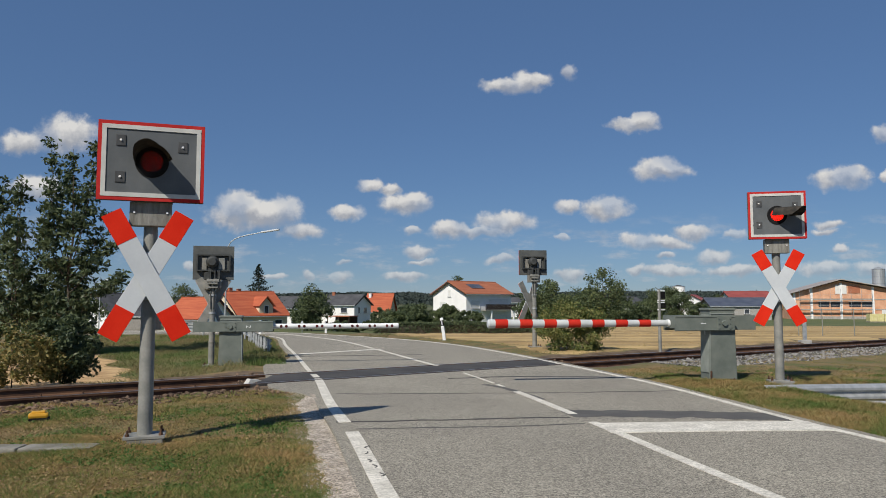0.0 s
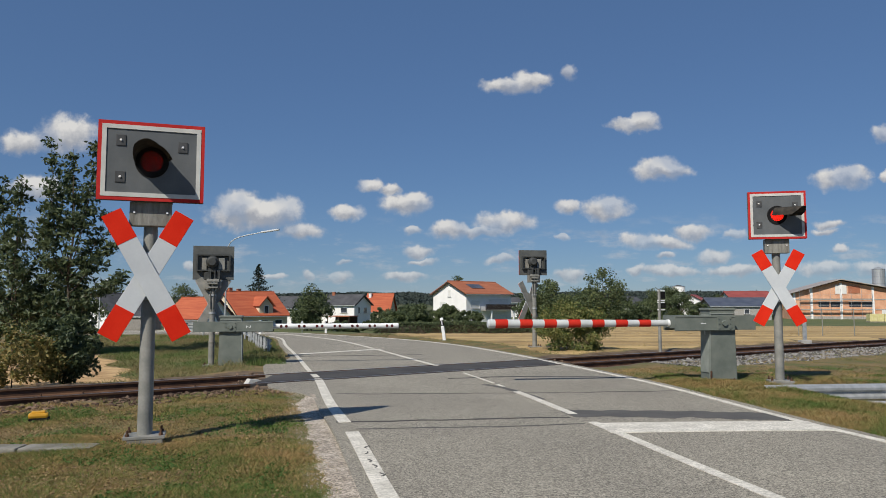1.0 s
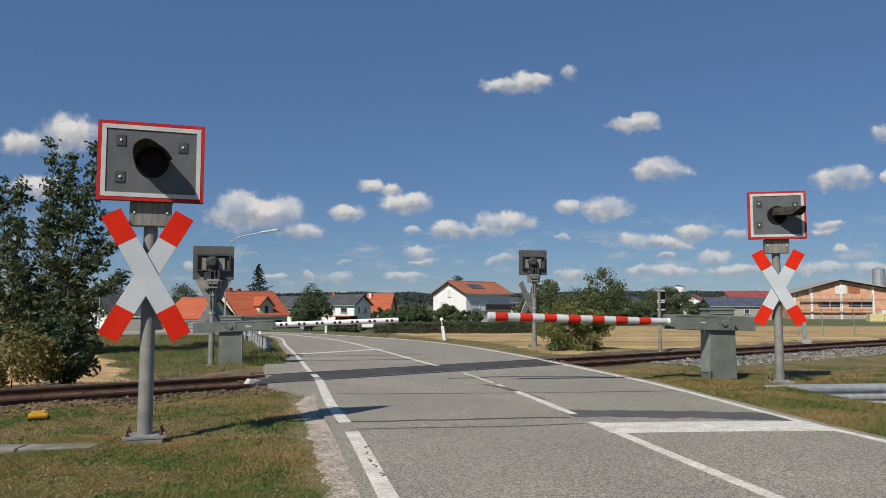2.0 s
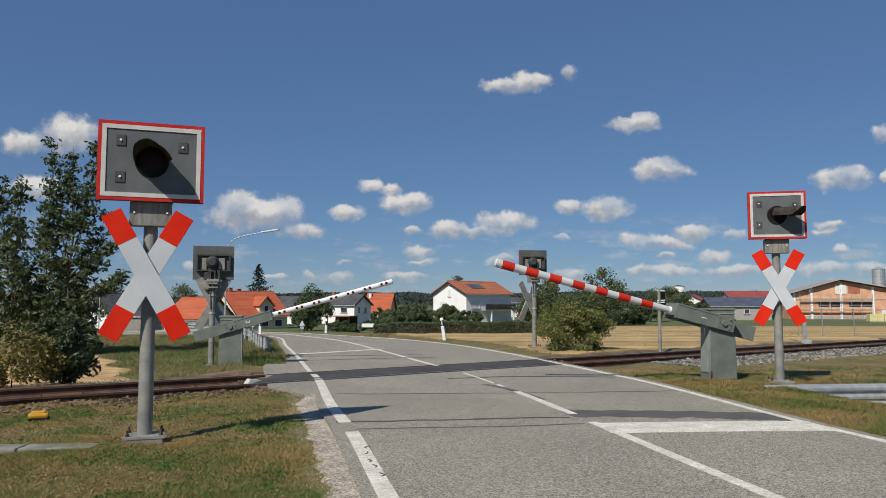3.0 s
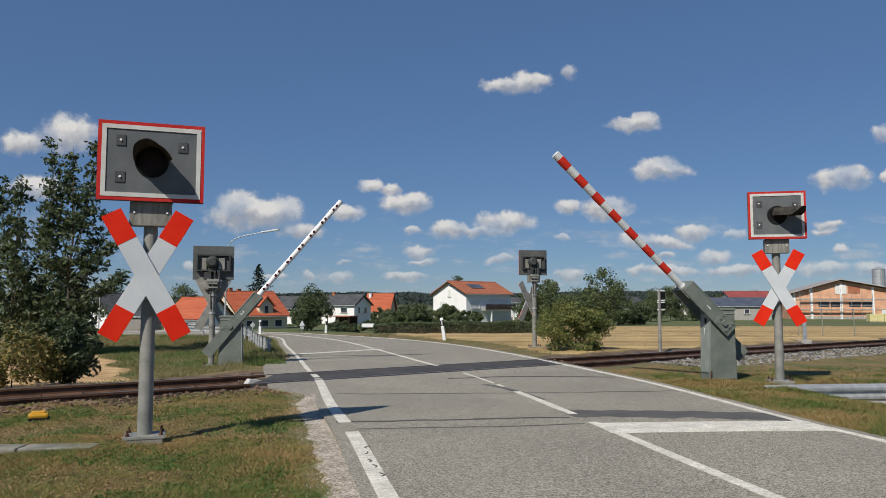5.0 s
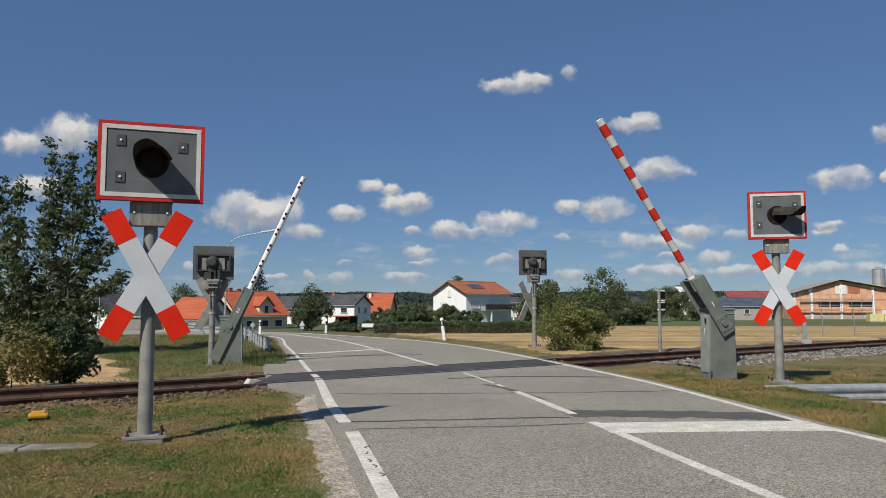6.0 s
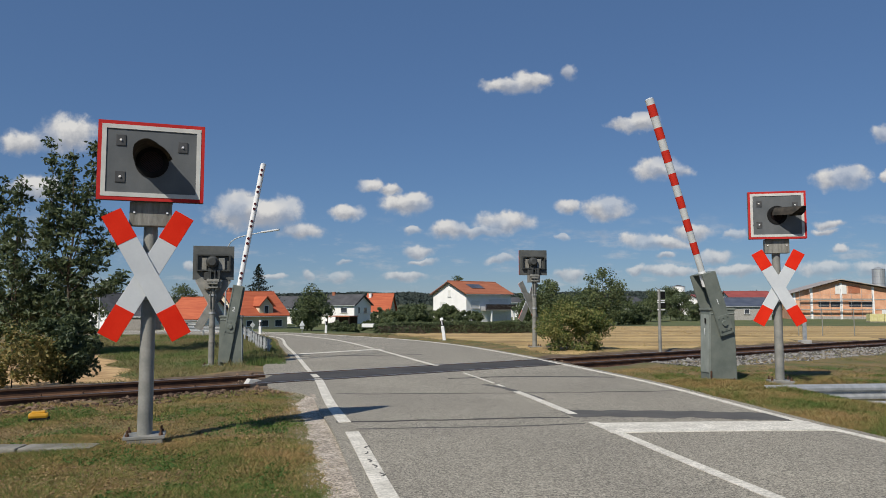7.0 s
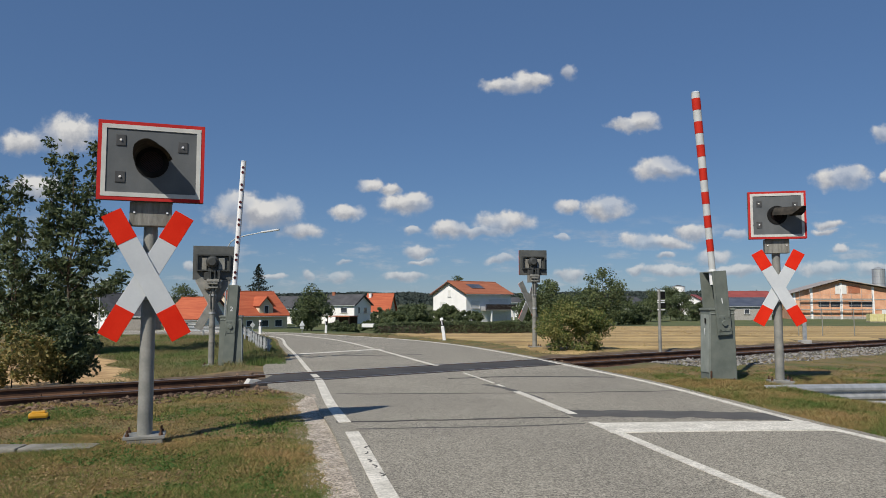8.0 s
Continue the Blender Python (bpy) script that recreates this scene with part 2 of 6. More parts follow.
def terrain(x, y):
    x, y = np.asarray(x, float), np.asarray(y, float)
    z = -0.45 * smooth01((y - 36.5) / 9) * smooth01((x + 14) / 6) - 1.65 * smooth01((y - 42) / 100) - 1.3 * smooth01((y - 42) / 14) * smooth01((-x - 1) / 8)
    z = z - 0.22 * smooth01((road_gap(x, y) - 0.3) / 2.5) * (x < 0) * smooth01((across(x, y) - 1.0) / 2.0) * (1 - smooth01((y - 28) / 6))
    near = 1 - smooth01((np.abs(y) - 60) / 40)
    z = z + near * (0.012 * np.sin(x * 1.3 + 0.7 * y) * np.sin(0.9 * y - 0.5 * x) + 0.015 * np.sin(3.1 * x + 1.7 * y))
    z = z - 0.5 * smooth01((x - edge_x(RIGHT, np.clip(y, -30, 30)) - 1.9) / 0.9) * smooth01((13.6 - y) / 0.8) * smooth01((y - 2) / 4)
    z = z - 0.03 * (1 - smooth01(road_gap(x, y) / 0.9))
    bed = 1 - smooth01((np.abs(across(x, y)) - 1.15) / 0.5)
    z = z * (1 - bed) + bed * (-0.2 + 0.165 * (1 - smooth01((road_gap(x, y) - 0.05) / 1.1)))
    slab = 1 - smooth01((road_gap(x, y) + 0.40) / 0.3)
    z = z * (1 - slab) + slab * -0.1
    hill = smooth01((np.hypot(x, y) - 600) / 1500)
    return z + hill * (24 + 7 * np.sin(x / 330 + 1) + 4 * np.sin(x / 140 + y / 500))

# ---------------------------------------------------------------- materials
M_GRASS = mat("dry_grass_soil", (0.095, 0.10, 0.036), (0.205, 0.14, 0.066), 1.1, 45, 0.95, 0.6, speck=0.5)
M_BLADE = mat("grass_blades", (0.10, 0.17, 0.034), (0.41, 0.27, 0.12), 0.8, 3, 0.8, 0, speck=0.3, island=0.32)
M_BLADE_GREEN = mat("meadow_blades", (0.105, 0.175, 0.045), (0.27, 0.215, 0.105), 0.40, 3, 0.8, 0, speck=0.3, island=0.22)
M_WEED = mat("weed_leaves", (0.055, 0.12, 0.022), (0.12, 0.19, 0.045), 2.0, 9, 0.7, 0, speck=0.25, island=0.4)
M_LITTER = mat("dry_litter", (0.11, 0.07, 0.035), (0.33, 0.23, 0.12), 1.5, 9, 0.9, 0, speck=0.25, island=0.7)
M_STUBBLE = mat("stubble", (0.27, 0.185, 0.08), (0.42, 0.305, 0.14), 1.0, 7, 0.95, 0.5, speck=0.2, stretch=(0.006, 0.30, 1))


def add_rows(m, period, amount):
    """Mowing rows across a field, running along x."""
    nt = m.node_tree
    b = nt.nodes["Principled BSDF"]
    src = b.inputs["Base Color"].links[0].from_socket
    co, wv, mr, hs = (nt.nodes.new(k) for k in ("ShaderNodeTexCoord", "ShaderNodeTexWave", "ShaderNodeMapRange", "ShaderNodeHueSaturation"))
    wv.bands_direction = "Y"
    for k, v in (("Scale", 0.314 / period), ("Distortion", 1.6), ("Detail", 2.0), ("Detail Scale", 0.6)):
        wv.inputs[k].default_value = v
    nt.links.new(co.outputs["Object"], wv.inputs["Vector"])
    nt.links.new(wv.outputs["Fac"], mr.inputs[0])
    mr.inputs[3].default_value, mr.inputs[4].default_value = 1 - amount, 1 + amount
    nt.links.new(mr.outputs[0], hs.inputs["Value"])
    nt.links.new(src, hs.inputs["Color"])
    nt.links.new(hs.outputs[0], b.inputs["Base Color"])


add_rows(M_STUBBLE, 2.6, 0.24)
M_STRAW = mat("cut_straw", (0.40, 0.285, 0.13), (0.52, 0.385, 0.18), 0.6, 9, 0.8, 0, speck=0.2, island=0.5)
M_SAND = mat("pale_sandy_straw", (0.34, 0.215, 0.10), (0.50, 0.345, 0.175), 2.5, 22, 0.95, 0.5, speck=0.3)
M_MEADOW = mat("meadow", (0.07, 0.095, 0.03), (0.12, 0.13, 0.05), 0.3, 6, 0.95, 0.3, speck=0.3)
M_FARLAND = mat("far_land", (0.05, 0.07, 0.03), (0.12, 0.12, 0.06), 0.01, 0.2, 0.95, 0, speck=0.3)
# bluish tone stands in for haze over the distant ridge
M_WOODS_HAZY = mat("far_woods", (0.026, 0.039, 0.036), (0.042, 0.056, 0.048), 0.02, 0.3, 0.95, 0, speck=0.4)
M_ASPHALT = mat("asphalt", (0.224, 0.208, 0.172), (0.266, 0.247, 0.202), 0.5, 70, 0.9, 0.5, speck=0.42, spec=0.45, dist=0.006)


def add_aggregate(m, scale, amount):
    """Small stones of differing tone in a bound surface."""
    nt = m.node_tree
    b = nt.nodes["Principled BSDF"]
    src = b.inputs["Base Color"].links[0].from_socket
    co, vo, sp, mr, hs = (nt.nodes.new(k) for k in ("ShaderNodeTexCoord", "ShaderNodeTexVoronoi", "ShaderNodeSeparateColor", "ShaderNodeMapRange", "ShaderNodeHueSaturation"))
    vo.inputs["Scale"].default_value = scale
    nt.links.new(co.outputs["Object"], vo.inputs["Vector"])
    nt.links.new(vo.outputs["Color"], sp.inputs[0])
    nt.links.new(sp.outputs[0], mr.inputs[0])
    mr.inputs[3].default_value, mr.inputs[4].default_value = 1 - amount, 1 + amount
    nt.links.new(mr.outputs[0], hs.inputs["Value"])
    nt.links.new(src, hs.inputs["Color"])
    nt.links.new(hs.outputs[0], b.inputs["Base Color"])


add_aggregate(M_ASPHALT, 85, 0.6)
add_aggregate(M_ASPHALT, 30, 0.09)
M_NEWTAR = mat("dark_asphalt", (0.050, 0.048, 0.048), (0.070, 0.068, 0.066), 1.2, 140, 0.85, 0.4, speck=0.3, spec=0.3, dist=0.006)
M_PATCH = mat("patched_asphalt", (0.085, 0.084, 0.082), (0.11, 0.107, 0.103), 2.0, 140, 0.9, 0.4, speck=0.35, spec=0.25, dist=0.006)
M_LINE = mat("road_paint", (0.50, 0.48, 0.42), (0.66, 0.635, 0.565), 4.0, 60, 0.8, 0.2, speck=0.2)
add_aggregate(M_LINE, 55, 0.22)
M_GRAVEL = mat("gravel", (0.29, 0.25, 0.20), (0.42, 0.37, 0.31), 4, 70, 0.95, 0.4, speck=0.4, dist=0.01)
add_aggregate(M_GRAVEL, 55, 0.5)
M_BED = mat("earthy_ballast", (0.08, 0.056, 0.036), (0.155, 0.115, 0.08), 3, 45, 0.95, 0.6, speck=0.45, dist=0.02)
M_STONE = mat("ballast_stone", (0.085, 0.08, 0.075), (0.29, 0.28, 0.265), 3, 40, 0.9, 0.3, speck=0.25, island=0.5)
M_STONE_BROWN = mat("rusty_ballast", (0.06, 0.038, 0.025), (0.18, 0.12, 0.08), 3, 40, 0.9, 0.3, speck=0.25, island=0.5)
M_RUST = mat("rusty_rail", (0.06, 0.03, 0.018), (0.12, 0.062, 0.034), 4, 70, 0.8, 0.3, metal=0.0, speck=0.3)
M_RAILTOP = mat("polished_rail", (0.32, 0.29, 0.27), (0.45, 0.42, 0.40), 5, 60, 0.35, 0.05, metal=0.9, speck=0.1)
M_SLEEPER = mat("sleeper_wood", (0.06, 0.045, 0.035), (0.12, 0.09, 0.07), 4, 40, 0.9, 0.4, stretch=(1, 6, 1))
M_GALV = mat("galvanised_steel", (0.36, 0.38, 0.39), (0.50, 0.52, 0.53), 7, 60, 0.5, 0.06, metal=0.55, speck=0.1)
M_WEATHERED = mat("weathered_zinc", (0.15, 0.145, 0.125), (0.27, 0.265, 0.24), 5, 40, 0.65, 0.1, metal=0.2, speck=0.2, stretch=(3, 3, 0.5))
M_BORDER = mat("worn_white_border", (0.46, 0.46, 0.44), (0.56, 0.56, 0.53), 5, 50, 0.6, 0.05, speck=0.1)
M_POST = mat("grey_painted_post", (0.20, 0.205, 0.19), (0.30, 0.295, 0.27), 5, 50, 0.6, 0.1, metal=0.2, speck=0.15)
M_FACE = mat("signal_face_grey", (0.085, 0.094, 0.10), (0.115, 0.124, 0.13), 4, 60, 0.55, 0.05, speck=0.08)
M_BACK = mat("signal_back_grey", (0.07, 0.075, 0.073), (0.105, 0.11, 0.105), 5, 50, 0.6, 0.1, metal=0.1, speck=0.15)
M_BLACK = mat("matt_black_paint", (0.008, 0.008, 0.009), (0.018, 0.018, 0.018), 6, 60, 0.9, 0.05, spec=0.08)
M_HOOD = mat("weathered_hood", (0.028, 0.027, 0.025), (0.062, 0.055, 0.047), 9, 50, 0.9, 0.1, spec=0.08)
M_RED = mat("signal_red_paint", (0.60, 0.019, 0.006), (0.66, 0.027, 0.009), 3, 50, 0.8, 0.03, speck=0.07, spec=0.12)
# darker than the signal red: the boom's shaded side is put into the colour
M_BAND_SHADED = mat("shaded_band_red", (0.44, 0.022, 0.012), (0.50, 0.03, 0.016), 3, 50, 0.7, 0.03, speck=0.08, spec=0.15)
M_BLACKISH = mat("dark_grey_paint", (0.035, 0.038, 0.038), (0.06, 0.064, 0.062), 5, 50, 0.6, 0.05)
M_RIM = mat("panel_rim_red", (0.40, 0.02, 0.02), (0.48, 0.032, 0.028), 4, 50, 0.75, 0.03, speck=0.08, spec=0.15)
M_WHITE = mat("white_paint", (0.66, 0.68, 0.69), (0.76, 0.77, 0.77), 3, 50, 0.6, 0.04, speck=0.06)
M_BOOM = mat("greyed_white_paint", (0.43, 0.455, 0.46), (0.52, 0.535, 0.53), 3, 50, 0.55, 0.04, speck=0.06)
M_CROSSWHITE = mat("cross_white", (0.46, 0.49, 0.52), (0.55, 0.58, 0.60), 2, 40, 0.5, 0.04, speck=0.05)
M_GREEN = mat("green_grey_steel", (0.115, 0.135, 0.12), (0.16, 0.18, 0.16), 4, 50, 0.6, 0.06, speck=0.1)
# lighter copy of the housing steel: lit side doors, pale seams and edges
M_GREENLIGHT = mat("pale_green_grey_steel", (0.20, 0.225, 0.205), (0.265, 0.29, 0.265), 4, 50, 0.6, 0.06, speck=0.1)
M_LAMPGLOW = glow("lit_red_lamp", (1.0, 0.024, 0.012), 1.5)
M_LENS = glass("red_lens", (0.95, 0.16, 0.12))
M_REFLECT = mat("reflex_glass", (0.045, 0.046, 0.047), (0.075, 0.077, 0.08), 14, 60, 0.5, 0.1, speck=0.1)
# near-white, non-metallic colour paints the glint on small studs
M_GLINT = mat("white_stud_glint", (0.8, 0.8, 0.8), (0.9, 0.9, 0.9), 10, 60, 0.3, 0, metal=0.0, speck=0.02)
M_CONCRETE = mat("concrete", (0.27, 0.26, 0.24), (0.38, 0.37, 0.35), 3, 50, 0.9, 0.3, speck=0.2)
M_PALEYELLOW = mat("pale_yellow_wrap", (0.55, 0.50, 0.22), (0.66, 0.60, 0.32), 2, 20, 0.6, 0.1)
M_SLAB = mat("mossy_concrete", (0.13, 0.125, 0.10), (0.24, 0.23, 0.20), 4, 40, 0.95, 0.4, speck=0.3)
M_YELLOW = mat("yellow_plastic", (0.52, 0.27, 0.02), (0.62, 0.34, 0.035), 5, 50, 0.5, 0.05, speck=0.1)
M_PLASTER = mat("white_plaster", (0.76, 0.76, 0.75), (0.82, 0.82, 0.81), 0.8, 12, 0.9, 0.1, speck=0.05)
M_CREAM = mat("cream_plaster", (0.56, 0.50, 0.36), (0.64, 0.57, 0.42), 0.8, 12, 0.9, 0.1, speck=0.06)
M_ROOF = mat("orange_clay_tiles", (0.34, 0.078, 0.036), (0.43, 0.115, 0.052), 0.7, 7, 0.85, 0.3, speck=0.32, stretch=(0.4, 0.4, 6), dist=0.05)
M_ROOFOLD = mat("brown_red_tiles", (0.29, 0.098, 0.05), (0.38, 0.135, 0.07), 0.7, 7, 0.85, 0.3, speck=0.3, stretch=(0.4, 0.4, 6), dist=0.05)
M_ROOFGREY = mat("dark_grey_tiles", (0.05, 0.052, 0.058), (0.08, 0.082, 0.088), 0.7, 7, 0.8, 0.3, speck=0.2, dist=0.05)
M_ROOFRED = mat("red_sheet_roof", (0.24, 0.055, 0.045), (0.30, 0.075, 0.06), 0.4, 5, 0.6, 0.1, speck=0.1)
M_BRICK = mat("orange_hollow_brick", (0.54, 0.27, 0.16), (0.68, 0.40, 0.26), 0.5, 3, 0.9, 0.2, speck=0.25)
M_SOLAR = mat("solar_panel", (0.06, 0.068, 0.09), (0.095, 0.105, 0.13), 0.6, 6, 0.3, 0, speck=0.1)
M_PANE = mat("window_pane", (0.03, 0.035, 0.045), (0.06, 0.07, 0.085), 0.5, 2, 0.08, 0, speck=0.1)
M_SHUTTER = mat("roller_blind", (0.62, 0.62, 0.60), (0.70, 0.70, 0.68), 1, 20, 0.7, 0.1, stretch=(1, 1, 8))
M_WOOD = mat("dark_wood", (0.03, 0.02, 0.015), (0.055, 0.036, 0.026), 2, 20, 0.7, 0.2, stretch=(1, 1, 5))
M_GREYWOOD = mat("weathered_boards", (0.20, 0.185, 0.17), (0.30, 0.28, 0.26), 2, 20, 0.9, 0.2, stretch=(6, 6, 1))
M_BARK = mat("bark", (0.06, 0.045, 0.032), (0.12, 0.095, 0.07), 5, 30, 0.95, 0.6, stretch=(1, 1, 0.3), dist=0.02)
M_LEAF_DARK = mat("dark_leaves", (0.052, 0.078, 0.036), (0.14, 0.172, 0.078), 1.5, 9, 0.55, 0, speck=0.25, island=0.5)
M_LEAF_MAPLE = mat("maple_leaves", (0.036, 0.06, 0.03), (0.115, 0.145, 0.066), 1.5, 9, 0.5, 0, speck=0.25, island=0.5)
M_LEAF_MID = mat("green_leaves", (0.058, 0.088, 0.04), (0.155, 0.185, 0.075), 1.2, 9, 0.6, 0, speck=0.25, island=0.5)
M_LEAF_WARM = mat("yellowing_leaves", (0.078, 0.104, 0.03), (0.29, 0.225, 0.075), 1.2, 9, 0.6, 0, speck=0.25, island=0.5)
M_LEAF_BUSH = mat("berry_bush_leaves", (0.085, 0.13, 0.034), (0.25, 0.245, 0.08), 1.6, 9, 0.6, 0, speck=0.25, island=0.5)
M_NEEDLE = mat("fir_needles", (0.014, 0.026, 0.018), (0.03, 0.046, 0.03), 1.5, 9, 0.7, 0, speck=0.2, island=0.4)
for _m in (M_LEAF_DARK, M_LEAF_MAPLE, M_LEAF_MID, M_LEAF_WARM, M_LEAF_BUSH, M_BLADE, M_BLADE_GREEN, M_WEED, M_NEEDLE):
    _nt = _m.node_tree
    _b, _o = _nt.nodes["Principled BSDF"], _nt.nodes["Material Output"]
    _tr, _mx = _nt.nodes.new("ShaderNodeBsdfTranslucent"), _nt.nodes.new("ShaderNodeMixShader")
    _mx.inputs[0].default_value = 0.35
    _nt.links.new(_b.inputs["Base Color"].links[0].from_socket, _tr.inputs["Color"])
    _nt.links.new(_b.outputs[0], _mx.inputs[1])
    _nt.links.new(_tr.outputs[0], _mx.inputs[2])
    _nt.links.new(_mx.outputs[0], _o.inputs["Surface"])


# ---------------------------------------------------------------- ground, road, track
def sand_patch(x, y):
    return (across(x, y) > 1.9) & (y < 24.5) & (x < -6.4 - (y - 15.6) * 0.55 + 0.25 * np.sin(2.1 * y)) & (x > -15)


def build_ground():
    def axis(near, fine, far, n):
        a = np.arange(-near, near + fine, fine)
        g = near + (far - near) * (np.linspace(0, 1, n)[1:] ** 3.0)
        return np.concatenate([-g[::-1], a, g])
    xs, ys = axis(14, 0.22, 4500, 60), axis(16, 0.22, 4500, 60)
    ys = np.concatenate([ys[ys < -16][::2], np.arange(-16, 3, 1.0), np.arange(3, 31, 0.22), 31 + 4500 * np.linspace(0, 1, 90)[1:] ** 3.2])
    X, Y = np.meshgrid(xs, ys)
    V = np.stack([X, Y, terrain(X, Y)], -1).reshape(-1, 3)
    nx, ny = len(xs), len(ys)
    i = (np.arange(ny - 1)[:, None] * nx + np.arange(nx - 1)).ravel()
    F = np.stack([i, i + 1, i + nx + 1, i + nx], 1)
    C = V[F].mean(1)
    x, y = C[:, 0], C[:, 1]
    ac, r = across(x, y), np.hypot(x, y)
    idx = np.zeros(len(F), int)
    idx[(ac > np.where(x > 2.5, 1.9, 3.2)) & (x > edge_x(RIGHT, np.minimum(y, 35)) + 1.2 + 0.12 * np.maximum(y - 22, 0)) & (y < 140) & (x > -8)] = 1
    idx[(y > 44) & (x < -2)] = 2
    idx[sand_patch(x, y)] = 6
    idx[(y > 112) & (y < 260)] = 2
    idx[np.abs(ac) < 1.75] = 7
    idx[r > 260] = 4
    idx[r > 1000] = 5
    me = np_mesh("ground", V, F, [M_GRASS, M_STUBBLE, M_MEADOW, M_GRASS, M_FARLAND, M_WOODS_HAZY, M_SAND, M_BED], True, idx)
    tagged(new("ground", me), "dry summer verge, stubble field and meadows", "ground", kind="structure")


def build_shoulder():
    """Loose gravel between the road edge and the grass, with a ragged outer edge."""
    ys = np.arange(-12, 13.0, 0.08)
    w = np.array([0.40 + 0.16 * noise.noise(Vector((0.9 * y, 3.0, 0))) + 0.10 * noise.noise(Vector((4.0 * y, 7.0, 0))) for y in ys])
    w *= 1 - 0.6 * smooth01((ys - 10.5) / 2.0)
    cols = np.linspace(0, 1, 6)
    X = edge_x(LEFT, ys)[:, None] - 0.17 - w[:, None] * cols
    Y = np.repeat(ys[:, None], 6, 1)
    Z = np.maximum(terrain(X, Y), -0.045) + 0.012 - 0.03 * cols ** 4
    i = (np.arange(len(ys) - 1)[:, None] * 6 + np.arange(5)).ravel()
    V = np.stack([X, Y, Z], -1).reshape(-1, 3)
    tagged(new("road_shoulder", np_mesh("road_shoulder", V, np.stack([i, i + 6, i + 7, i + 1], 1), M_GRAVEL, True)), "pale loose gravel shoulder of the road", "shoulder", kind="structure")


def ribbon(a, b, z0, z1, name, material):
    """A slab between two lines of equal count, from z0 up to z1."""
    n = len(a)
    V = np.concatenate([np.c_[a, np.full(n, z1)], np.c_[b, np.full(n, z1)], np.c_[a, np.full(n, z0)], np.c_[b, np.full(n, z0)]])
    i = np.arange(n - 1)
    F = [np.stack([i + o1, i + 1 + o1, i + 1 + o2, i + o2], 1) for o1, o2 in ((n, 0), (0, 2 * n), (3 * n, n))]
    F.append(np.array([[0, n, 3 * n, 2 * n], [n - 1, 3 * n - 1, 4 * n - 1, 2 * n - 1]]))
    return np_mesh(name, V, np.concatenate(F), material)


def resample(line, n, lo=None, hi=None):
    s = np.r_[0, np.cumsum(np.linalg.norm(np.diff(line, axis=0), axis=1))]
    lo, hi = 0 if lo is None else lo, s[-1] if hi is None else hi
    t = np.linspace(lo, hi, n)
    return np.c_[np.interp(t, s, line[:, 0]), np.interp(t, s, line[:, 1])]


def at_y(line, y):
    s = np.r_[0, np.cumsum(np.linalg.norm(np.diff(line, axis=0), axis=1))]
    return float(np.interp(y, line[:, 1], s))


